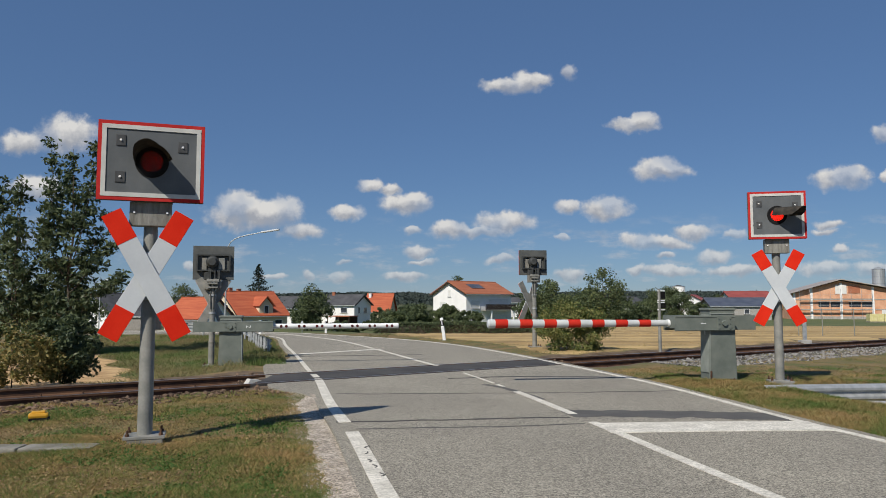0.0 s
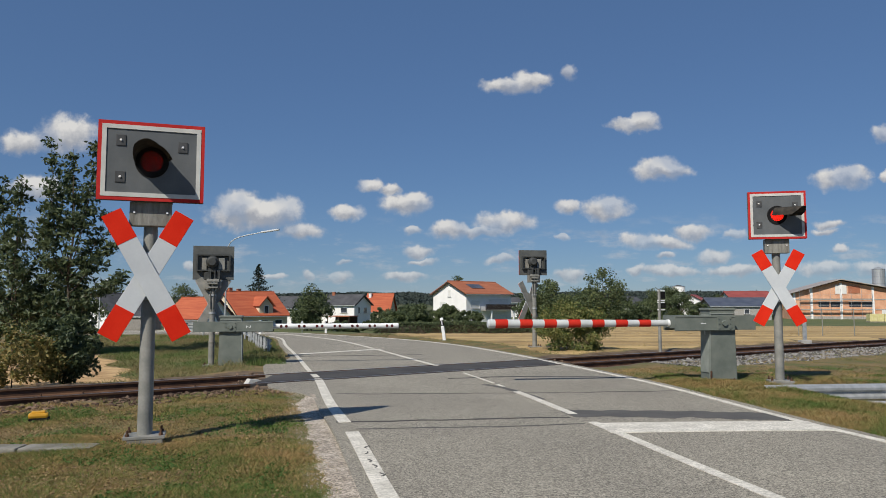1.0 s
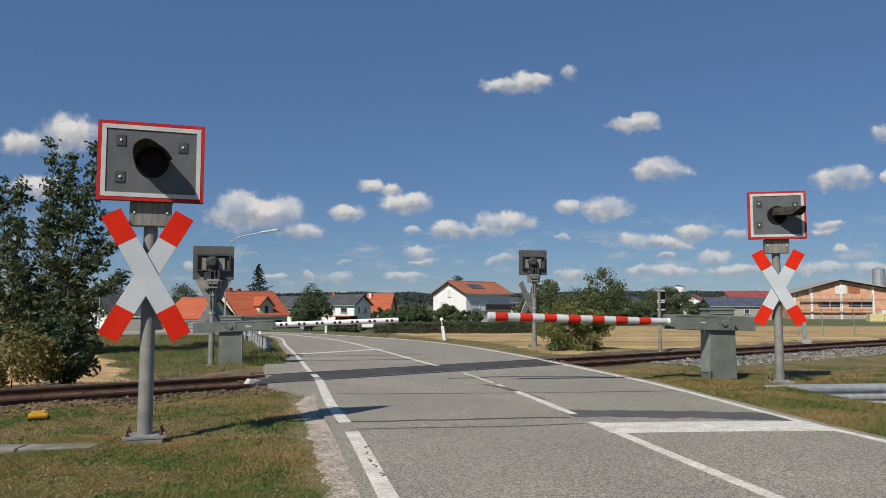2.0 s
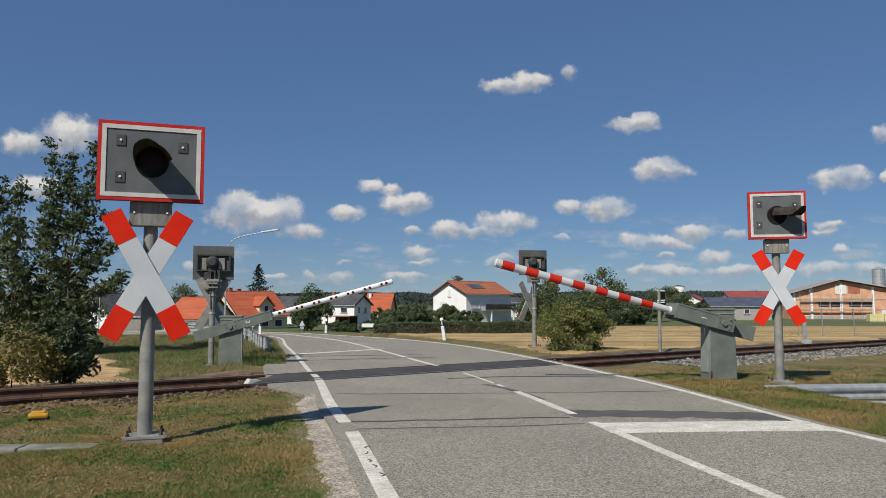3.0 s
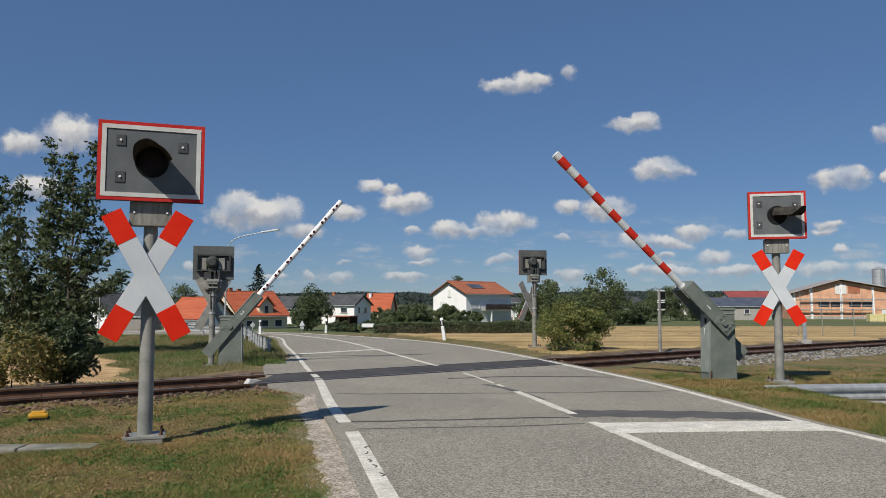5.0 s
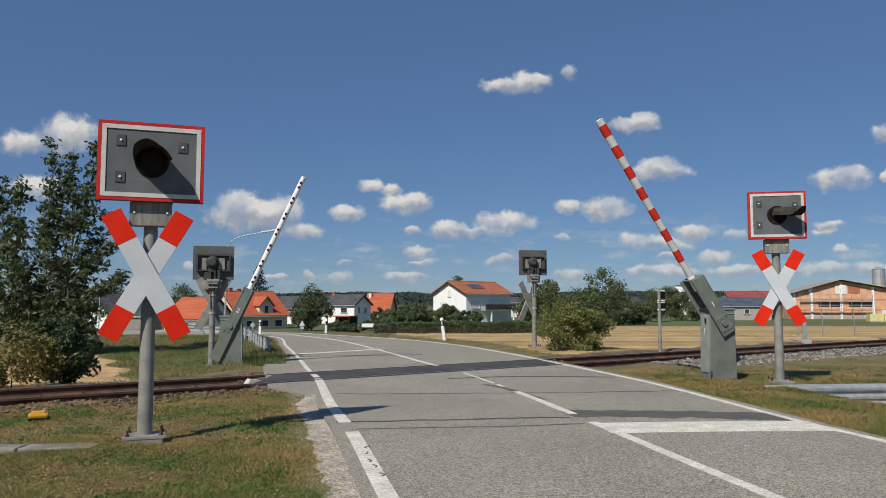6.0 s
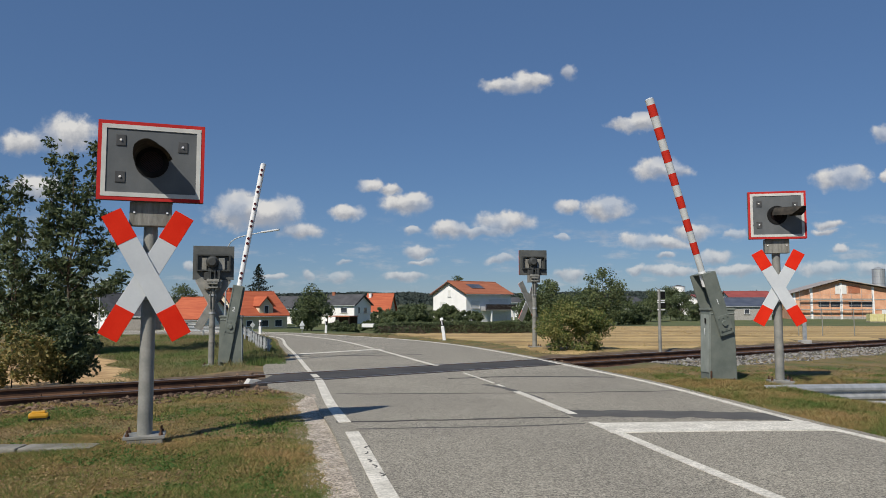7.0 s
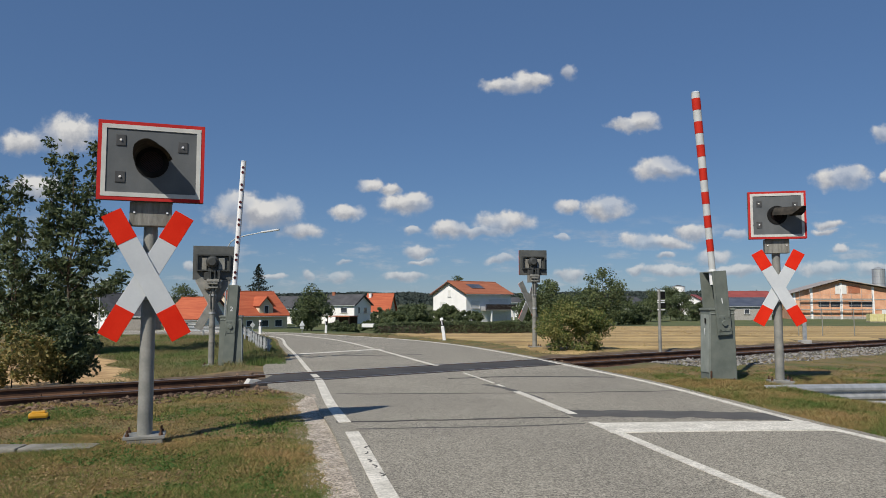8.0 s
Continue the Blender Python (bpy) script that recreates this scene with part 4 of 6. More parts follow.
def signal(m, label, panel_w=1.035, panel_h=0.82, top=3.31, post_r=0.075, reflectors=True, hood=HOOD_SHORT, hood_r=0.158, hood_turn=-4, hood_tilt=0, cross_turn=0, cross_shift=0.0, cross_z=1.725, cross_half=0.728):
    """A light signal board with a saltire on one post; the face looks along local -y."""
    s = thing("crossing_signal", label, "railway signal", m, "level crossing signals")
    zc = top - panel_h / 2
    part("foundation", box((0.01, 0.0, -0.01), (0.34, 0.33, 0.14), bevel=0.012), M_SLAB, s, "concrete foundation block")
    plate = part("base_plate", box((0, 0, 0.075), (0.40, 0.34, 0.03), bevel=0.004), M_POST, s, "grey steel base plate")
    for x in (-0.16, 0.16):
        for y in (-0.13, 0.13):
            part("bolt", merge(rod((x, y, 0.08), (x, y, 0.15), 0.012, n=8), rod((x, y, 0.09), (x, y, 0.115), 0.024, n=6)), M_RUST, plate)
    part("post", rod((0, 0, 0.09), (0, 0, top - panel_h - 0.05), post_r, post_r * 0.92, 32), M_POST, s, "grey round steel post")
    part("junction_box", box((0, -0.05, top - panel_h - 0.125), (0.41, 0.14, 0.25), bevel=0.008), M_WEATHERED, s, "dull zinc-grey mounting box")
    for x in (-0.16, 0.16):
        part("stud", rod((x, -0.130, top - panel_h - 0.11), (x, -0.11, top - panel_h - 0.11), 0.012, n=8), M_GLINT, s)
    # board: hollow box with a round lamp opening
    y0 = -0.19
    panel = part("panel", ring_plate(panel_w - 0.09, panel_h - 0.09, 0.125), M_FACE, s, "dark grey board face")
    panel.matrix_basis = pose(0.0, y0, zc)
    rim = part("panel_rim", frame_strip(panel_w, panel_h, 0.040, 0.012, y0 - 0.006), M_RIM, s, "red painted rim")
    rim.matrix_basis = pose(0, 0, zc)
    border = part("panel_border", frame_strip(panel_w - 0.074, panel_h - 0.074, 0.044, 0.012, y0 - 0.010), M_BORDER, s, "white reflective border")
    border.matrix_basis = pose(0, 0, zc)
    part("panel_back", box((0, y0 + 0.062, zc), (panel_w + 0.002, 0.012, panel_h + 0.002), bevel=0.003), M_BACK, s, "grey sheet back of the board")
    edge = part("panel_side", frame_strip(panel_w - 0.03, panel_h - 0.03, 0.02, 0.05, y0 + 0.008), M_BACK, s, "grey side of the board box")
    edge.matrix_basis = pose(0, 0, zc)
    # service box and lamp housing on the back
    back = part("service_box", frame_strip(panel_w * 0.83, panel_h * 0.50, 0.035, 0.10, y0 + 0.066), M_BLACKISH, s, "shallow frame on the back of the board")
    back.matrix_basis = pose(0, 0, zc)
    part("lamp_housing", merge(merge(rod((0.03, y0 + 0.066, zc + 0.02), (0.03, 0.03, zc + 0.02), 0.165, 0.15, 20), rod((0.03, 0.03, zc + 0.02), (0.03, 0.11, zc + 0.02), 0.14, 0.09, 20)), box((0.02, y0 + 0.12, zc - 0.18), (0.20, 0.12, 0.12), bevel=0.02)), M_BLACKISH, s, "round lamp housing")
    part("back_cover", box((-panel_w * 0.20, y0 + 0.10, zc - 0.03), (0.16, 0.06, panel_h * 0.34), bevel=0.01), M_POST, s)
    part("back_cover", box((panel_w * 0.22, y0 + 0.10, zc - 0.03), (0.12, 0.06, panel_h * 0.36), bevel=0.01), M_WEATHERED, s, "pale sheet cover")
    part("cover_sheet", box((0, y0 + 0.074, zc), (panel_w * 0.78, 0.016, panel_h * 0.44), bevel=0.004), M_BACK, s, "grey inner sheet")
    duct = box((-0.13, -0.02, zc - panel_h * 0.36), (0.09, 0.10, panel_h * 0.26), bevel=0.01)
    box((0.14, -0.03, zc - panel_h * 0.40), (0.14, 0.12, panel_h * 0.22), bevel=0.015, bm=duct)
    for x in (-0.05, 0.06):
        rod((x, 0.06, zc - 0.2), (x * 0.6, 0.075, top - panel_h - 0.75), 0.018, n=8, bm=duct)
    part("cable_duct", duct, M_BLACKISH, s, "dark cable entry and conduits")
    for z in (0.62, 1.02, 1.42) if cross_z < 1.7 else ():
        part("strap", rod((0, 0, z), (0, 0, z + 0.03), post_r + 0.004, n=20), M_WEATHERED, s)
    clamp = box((0, 0.02, top - panel_h - 0.02), (0.30, 0.14, 0.07), bevel=0.008)
    for z in (top - panel_h - 0.10, top - panel_h - 0.2):
        box((0, 0.03, z), (0.24, 0.2, 0.04), bevel=0.006, bm=clamp)
    part("clamp", clamp, M_POST, s, "pipe clamps below the board")
    # lamp
    lamp = part("lamp_ring", ring_plate(0.40, 0.40, 0.098, 32, 0.02), M_BLACK, s, "matt black lamp surround")
    lamp.data = finish("lamp_ring", merge(rod((0, -0.012, 0), (0, 0, 0), 0.001, n=6), disc_ring(0.110, 0.166)), M_BLACK)
    lamp.matrix_basis = pose(0.0, y0 - 0.010, zc)
    visor = part("hood", hood_mesh(hood_r, hood, 0.35 if hood is HOOD_SHORT else -0.1), M_HOOD, s, "weathered dark sun visor")
    visor.matrix_basis = pose(0.0, y0 + 0.02, zc, hood_tilt, 0, hood_turn)
    glow_disc = part("lamp", rod((0, y0 + 0.042, zc), (0, y0 + 0.052, zc), 0.122, n=28), M_LAMPGLOW, s, "red glowing lamp reflector")
    lens = bmesh.new()
    for k in range(-6, 7):
        half = math.sqrt(max(0.0, 0.112 ** 2 - (k * 0.018) ** 2))
        if half > 0.01:
            box((0, 0, 0), (0.0055, 0.006, 2 * half), bm=lens)
            for v in lens.verts[-8:]:
                v.co.x += k * 0.018
    lens_ob = part("lens_ribs", lens, M_BLACK, s, "dark slanting ribs of the lens")
    lens_ob.matrix_basis = pose(0, y0 + 0.012, zc, 0, -52, 0)
    lens_ob.visible_shadow = True
    # made-up shutter slides inside the board to blink the lamp: closed leaf, slotted leaf
    sh = bmesh.new()
    box((0, 0, 0), (0.245, 0.006, 0.26), bm=sh)
    for k in range(-6, 7):
        box((0.24, 0, k * 0.02), (0.235, 0.004, 0.0189), bm=sh)
    shutter = part("shutter", sh, M_SHUT, s, "added dark leaf that covers the lamp to blink it")
    shutter.matrix_basis = pose(0, y0 + 0.028, zc)
    # reflex studs
    if reflectors:
        for x, z in ((-0.30, 0.21), (0.30, 0.17), (-0.30, -0.17)):
            stud = part("reflector", box((x, y0 - 0.004, zc + z), (0.095, 0.010, 0.115), bevel=0.004), M_REFLECT, s, "dark square reflector plate")
            part("stud_tip", rod((x, y0 - 0.022, zc + z), (x, y0 - 0.009, zc + z), 0.009, 0.014, 8), M_GLINT, stud)
    turn = pose(cross_shift, 0, 0, 0, 0, cross_turn)
    cross_arm(1, -0.135, cross_half, 0.205, 0.33, s, turn, cross_z)
    cross_arm(-1, -0.161, cross_half, 0.205, 0.33, s, turn, cross_z)
    for z in (cross_z - 0.23, cross_z + 0.22):
        part("bracket", merge(rod((0, -0.125, z), (0, 0.05, z), 0.02, n=8), rod((0, 0, z - 0.025), (0, 0, z + 0.025), post_r + 0.012, n=20)), M_GALV, s, "zinc bracket holding the saltire")
    return s, shutter, zc, y0


def disc_ring(r0, r1, n=32, t=0.014):
    bm = bmesh.new()
    rows = [[bm.verts.new((r * math.cos(2 * math.pi * k / n), y, r * math.sin(2 * math.pi * k / n))) for k in range(n)] for r, y in ((r0, t), (r0, -0.01), (r1, -0.004), (r1, t))]
    for a, b in zip(rows, rows[1:] + rows[:1]):
        for k in range(n):
            bm.faces.new((a[k], a[(k + 1) % n], b[(k + 1) % n], b[k]))
    return bm


M_SHUT = mat("blink_leaf_dark_red", (0.02, 0.004, 0.003), (0.03, 0.006, 0.004), 6, 50, 0.5, 0.02, speck=0.1)


def text_mark(text, size, parent, m, material):
    cu = bpy.data.curves.new("mark", "FONT")
    cu.body, cu.size, cu.extrude, cu.align_x, cu.align_y = text, size, 0.002, "CENTER", "CENTER"
    tmp = bpy.data.objects.new("mark", cu)
    me = bpy.data.meshes.new_from_object(tmp)
    bpy.data.objects.remove(tmp)
    me.materials.append(material)
    ob = new("number", me)
    ob.parent = parent
    ob.matrix_basis = m
    return tagged(ob, "white painted digit")


def barrier(m, label, length, pivot_z, turn, digit, lights, beam_h=0.28, fore=1.0, aft=0.66, short_front=True):
    """A lifting barrier; the boom points along local -x when turn is 1, else +x; the arm lies before the housing (local -y)."""
    b = thing("barrier", label, "level crossing barrier", m, "lifting barriers")
    d = -1 if turn > 0 else 1
    h = 1.36
    body = prism([(-0.275, 0.03), (0.275, 0.03), (0.25, h - 0.04), (-0.25, h - 0.04)], 0.36, at=-0.13)
    bmesh.ops.bevel(body, geom=body.edges[:], offset=0.012, segments=2, affect="EDGES")
    housing = part("housing", body, M_GREEN, b, "grey-green steel drive housing")
    part("housing_cap", box((0, 0.05, h - 0.02), (0.54, 0.385, 0.05), bevel=0.012), M_GREEN, housing, "sheet cap")
    # paler than the housing: the lit side is put into the door's colour
    part("door", box((0, 0.05, 0.70), (0.012, 0.30, 1.08), Matrix.Translation((d * 0.266, 0, 0)) @ Matrix.Rotation(d * -0.03, 4, "Y"), 0.004), M_GREENLIGHT, housing, "side service door")
    for x in (-0.2, 0.2):
        part("foot_bolt", merge(rod((x, -0.15, 0.0), (x, -0.15, 0.06), 0.014, n=6), box((x, -0.14, 0.012), (0.09, 0.10, 0.02))), M_RUST, b, "rusty anchor bolt")
    part("rust_stain", box((d * 0.262, -0.145, 0.12), (0.035, 0.008, 0.16), Matrix.Rotation(d * -0.03, 4, "Y"), 0.002), M_RUST, housing, "rusted lower corner")
    part("top_seam", box((0, -0.136, h - 0.10), (0.50, 0.010, 0.018), bevel=0.003), M_GREENLIGHT, housing)
    lock = box((d * 0.275, 0.0, 1.12), (0.02, 0.03, 0.10), bevel=0.004)
    part("lock", lock, M_BLACK, housing, "black door lock")
    part("plinth", box((0, 0.05, 0.0), (0.58, 0.40, 0.06), bevel=0.01), M_SLAB, b, "low concrete plinth")
    part("corner_strip", box((d * 0.266, -0.136, 0.66), (0.02, 0.012, 1.24), Matrix.Rotation(d * -0.03, 4, "Y"), 0.003), M_GREENLIGHT, housing, "worn pale edge")
    # arm: hollow fork beam, boom and counterweight, all turning about the pivot
    y = 0.05
    yf, yr = -0.225, 0.225                       # fork plates before and behind the housing
    beam = bmesh.new()
    L0, L1 = fore, aft
    top = beam_h * 0.5
    short = 0.22
    for yy, back in ((yf, L1 if not short_front else short), (yr, short if not short_front else L1)):
        box((d * (L0 - back) / 2, yy, 0), (L0 + back, 0.03, beam_h), bevel=0.004, bm=beam)
    box((d * (L0 - 0.26), 0, top - 0.006), (0.52, yr - yf - 0.03, 0.012), bm=beam)
    box((d * (L0 - 0.008), 0, 0.02), (0.016, yr - yf - 0.03, beam_h - 0.06), bm=beam)
    arm = part("arm", beam, M_GREEN, b, "grey-green forked boom carrier")
    arm.matrix_basis = pose(0, y, pivot_z)
    for yy in (yf - 0.018, yr + 0.018):
        for zz in (-top + 0.02, top - 0.02):
            part("flange", box((d * (L0 - 0.22) / 2, yy, zz), (L0 + 0.20, 0.012, 0.022), bevel=0.003), M_GREEN, arm)
    yw = yr + 0.06 if short_front else yf + 0.07
    part("counterweight", box((d * -(L1 - 0.20), yw, 0), (0.36, 0.10, beam_h - 0.03), bevel=0.006), M_GREEN, arm, "steel counterweight")
    hub = box((0, yf - 0.02, 0), (0.30, 0.014, beam_h * 0.94), bevel=0.004)
    rod((0, yf - 0.06, 0), (0, yf - 0.02, 0), 0.05, 0.06, 16, bm=hub)
    for x in (-0.11, 0.11):
        for z in (-0.09, 0, 0.09):
            rod((x, yf - 0.04, z), (x, yf - 0.02, z), 0.014, n=6, bm=hub)
    part("hub_plate", hub, M_GREEN, arm, "bolted bearing plate")
    part("shaft", rod((0, yf, 0), (0, yr, 0), 0.05, n=16), M_POST, arm)
    part("socket", rod((d * (L0 - 0.25), 0, 0), (d * (L0 + 0.04), 0, 0), 0.072, 0.068, 18), M_WHITE, arm, "white boom socket")
    r0, r1 = (0.062, 0.062) if lights else (0.060, 0.081)
    part("boom", rod((d * (L0 - 0.05), 0, 0), (d * length, 0, 0), r0, r1 if not lights else 0.064, 24), M_WHITE if lights else M_BOOM, arm, "white tubular barrier boom")
    part("end_cap", rod((d * (length - 0.002), 0, 0), (d * (length + 0.02), 0, 0), (r1 if not lights else 0.066) + 0.003, 0.06, 20), M_CROSSWHITE, arm)
    if not lights:
        n, pitch, w = 8, 0.457, 0.232
        for k in range(n):
            x = length - 0.115 - k * pitch
            if x - w < L0:
                break
            ra = r0 + (r1 - r0) * (x - L0) / (length - L0) + 0.0025
            part("red_band", rod((d * x, 0, 0), (d * (x - w), 0, 0), ra, ra - (r1 - r0) * w / (length - L0), 24), M_BAND_SHADED, arm, "red reflective band, toned as shaded")
    else:
        for k in range(7):
            for o in (0.0, 0.125):
                x = length - 0.15 - k * 0.432 - o
                part("red_reflector", rod((d * x, -0.074, 0.0), (d * x, -0.05, 0.0), 0.032, 0.036, 16), M_REDGLASS, arm, "round dark red reflector")
    text_mark(digit, 0.15, arm, Matrix.Translation((d * L0 * 0.42, yf - 0.018, 0)) @ Matrix.Rotation(radians(90), 4, "X") @ Matrix.Rotation(radians(90 * (1 if d < 0 else -1)), 4, "Z"), M_WHITE)
    text_mark(digit, 0.18, housing, Matrix.Translation((d * 0.279, 0.02, 0.92)) @ Matrix.Rotation(radians(90 * d), 4, "Z") @ Matrix.Rotation(radians(90), 4, "X"), M_WHITE)
    return b, arm, y


M_REDGLASS = mat("dark_red_reflector", (0.05, 0.011, 0.011), (0.09, 0.016, 0.016), 10, 60, 0.25, 0.05, speck=0.1)


# ---------------------------------------------------------------- plants
def leaf_mesh(name, centres, normals_out, size, rng, material):
    """Folded leaves (two triangles each) about the given places."""
    k = len(centres)
    a = rng.normal(size=(k, 3)) + 0.7 * normals_out
    a /= np.linalg.norm(a, axis=1)[:, None]
    t = np.cross(a, rng.normal(size=(k, 3)))
    t /= np.linalg.norm(t, axis=1)[:, None] + 1e-9
    b = np.cross(a, t)
    s = size * rng.uniform(0.6, 1.3, (k, 1))
    mid = centres + a * s * 0.12
    V = np.stack([centres - t * s, mid - b * s * 0.45, centres + t * s, mid + b * s * 0.45], 1)
    i = np.arange(k)[:, None] * 4
    F = np.concatenate([i + np.array([[0, 1, 2]]), i + np.array([[0, 2, 3]])])
    return np_mesh(name, V.reshape(-1, 3), F, material)


def plant(name, label, category, x, y, z, height, width, leaves, size, material, seed=0, stem=0.25, clumps=40, depth=None, lean=0.0, bushy=False, group="", top=1.0, spread=0.16):
    """A trunk with limbs and a crown of leaf clumps with gaps."""
    rng = np.random.default_rng(seed)
    t = thing(name, label, category, pose(x, y, z), group)
    trunk_r = (0.022 if not bushy else 0.012) * height
    c0 = np.array([lean, 0, height * (stem + (1 - stem) * 0.5)])
    rad = np.array([width / 2, (depth or width) / 2, height * (1 - stem) / 2])
    C = []
    while len(C) < clumps:
        q = rng.uniform(-1, 1, 3)
        if np.linalg.norm(q) < 1 and (np.linalg.norm(q) > 0.35 or rng.random() < 0.3):
            taper = 1 - 0.45 * top * max(q[2], 0) - (0.0 if bushy else 0.15 * max(-q[2], 0))
            C.append(c0 + q * rad * np.array([taper, taper, 1]))
    C = np.array(C)
    bm = bmesh.new()
    head = Vector((lean * 0.8, 0, height * (0.78 if not bushy else 0.3)))
    rod((0, 0, -0.1), head * 0.5, trunk_r, trunk_r * 0.75, 10, bm)
    rod(head * 0.5, head, trunk_r * 0.75, trunk_r * 0.25, 8, bm)
    for c in C[:: max(1, clumps // 26)]:
        start = head * min(0.95, max(0.12, 0.75 * c[2] / max(head.z, 0.1) - 0.1))
        rod(start, Vector(c), trunk_r * 0.28, trunk_r * 0.07, 5, bm)
    part("trunk", bm, M_BARK, t, "brown bark trunk")
    per = leaves // clumps
    r = spread * min(width, height) * np.array([1.15, 1.15, 0.85]) * rng.uniform(0.6, 1.3, (clumps, 1))
    off = rng.normal(size=(clumps, per, 3))
    off /= np.linalg.norm(off, axis=2)[..., None]
    off *= rng.uniform(0.25, 1.0, (clumps, per, 1)) ** 0.6
    L = (C[:, None] + off * r[:, None]).reshape(-1, 3)
    L[:, 2] = np.maximum(L[:, 2], 0.03)
    crown = new("crown", leaf_mesh("crown", L, off.reshape(-1, 3), size, rng, material))
    crown.parent = t
    return t


def tube(points, radii, n=6):
    """One closed tapering tube through the points."""
    bm = bmesh.new()
    rows = []
    P = [Vector(p) for p in points]
    for i, p in enumerate(P):
        turn = (P[min(i + 1, len(P) - 1)] - P[max(i - 1, 0)]).to_track_quat("Z", "Y")
        rows.append([bm.verts.new(p + turn @ Vector((radii[i] * math.cos(6.2832 * k / n), radii[i] * math.sin(6.2832 * k / n), 0))) for k in range(n)])
    for a, b in zip(rows, rows[1:]):
        for k in range(n):
            bm.faces.new((a[k], a[(k + 1) % n], b[(k + 1) % n], b[k]))
    bm.faces.new(rows[0])
    bm.faces.new(rows[-1])
    return bm


def maple(label, x, y, height, seed, leaders):
    """A maple: a stem, leaders that curve up to their tips, side twigs, and large leaves in hanging tiers."""
    k_size = 1.3
    x, y, height = x * k_size, y * k_size, height * k_size
    leaders = [(z0 * k_size, tx * k_size, 1.42 + (tz - 1.42) * k_size) for z0, tx, tz in leaders]
    rng = np.random.default_rng(seed)
    t = thing("maple", label, "tree", pose(x, y, -0.3), "maples by the track")
    lean = rng.uniform(-0.1, 0.1)
    stem = lambda h: np.array([lean * h / height + 0.05 * math.sin(1.9 * h), 0.05 * math.sin(1.3 * h + 1), h])
    hs = np.linspace(0, height, 12)
    part("trunk", tube([stem(h) for h in hs], 0.062 * (1 - 0.8 * hs / height), 9), M_BARK, t, "grey-brown bark trunk")
    spots, outs = [], []
    for z0, tx, tz in leaders:
        p0, p2 = stem(z0), np.array([tx, rng.uniform(-0.75, 0.75), tz + 0.3])
        p1 = p0 + (p2 - p0) * np.array([0.75, 0.75, 0.35])
        f = np.linspace(0, 1, 9)[:, None]
        curve = (1 - f) ** 2 * p0 + 2 * f * (1 - f) * p1 + f * f * p2
        limb = tube(curve, np.linspace(0.024, 0.004, 9))
        part("limb", limb, M_BARK, t)
        run = float(np.linalg.norm(p2 - p0))
        for k in range(int(10 + 11.5 * run)):
            u = rng.uniform(0.25, 1.0)
            c = (1 - u) ** 2 * p0 + 2 * u * (1 - u) * p1 + u * u * p2
            ang, ln = rng.uniform(0, 6.28), (0.15 + 0.62 * (1 - u) ** 0.7) * rng.uniform(0.4, 1.15)
            d = np.array([math.cos(ang), math.sin(ang), rng.uniform(-0.15, 0.45)])
            m = 13
            w = np.sqrt(rng.uniform(0.05, 1, (m, 1)))
            q = c + d * ln * w + rng.normal(size=(m, 3)) * np.array([0.09, 0.09, 0.045])
            q[:, 2] -= 0.06 * w[:, 0]
            spots.append(q)
            outs.append(np.tile([[0.5 * d[0], 0.5 * d[1], 1.1]], (m, 1)))
    crown = new("crown", leaf_mesh("crown", np.concatenate(spots), np.concatenate(outs), 0.094, rng, M_LEAF_MAPLE))
    crown.parent = t
    return t


def conifer(x, y, z, height, width, seed, label):
    rng = np.random.default_rng(seed)
    t = thing("spruce", label, "tree", pose(x, y, z))
    part("trunk", rod((0, 0, -0.2), (0, 0, height * 0.97), 0.018 * height, 0.01, 8), M_BARK, t)
    L, O = [], []
    for k in range(44):
        f = k / 44
        zz, r = height * (0.08 + 0.92 * f), width / 2 * (1 - f) * rng.uniform(0.78, 1.12) + 0.04
        for j in range(max(7, int(30 * (1 - f)))):
            a = rng.uniform(0, 6.28)
            n = 14
            s = np.linspace(0.15, 1, n) * r * rng.uniform(0.75, 1.1)
            L.append(np.c_[s * math.cos(a), s * math.sin(a), zz - 0.35 * s + 0.1 * s * s] + rng.normal(size=(n, 3)) * 0.09)
            O.append(np.tile([[0, 0, 1.0]], (n, 1)))
    crown = new("crown", leaf_mesh("crown", np.concatenate(L), np.concatenate(O), 0.17, rng, M_NEEDLE))
    crown.parent = t


# ---------------------------------------------------------------- buildings
def window(parent, m, w, h, blind=False):
    """A window in a wall: local x across, z up, face towards -y."""
    fr = part("window", frame_strip(w, h, 0.10, 0.08, -0.05), M_WHITE, parent, "white window frame")
    fr.matrix_basis = m
    part("pane", box((0, -0.012, 0), (w - 0.18, 0.02, h - 0.18)), M_SHUTTER if blind else M_PANE, fr, "pale lowered roller blind" if blind else "dark glass")
    part("sill", box((0, -0.10, -h / 2 - 0.03), (w + 0.16, 0.16, 0.05)), M_CONCRETE, fr)
    return fr


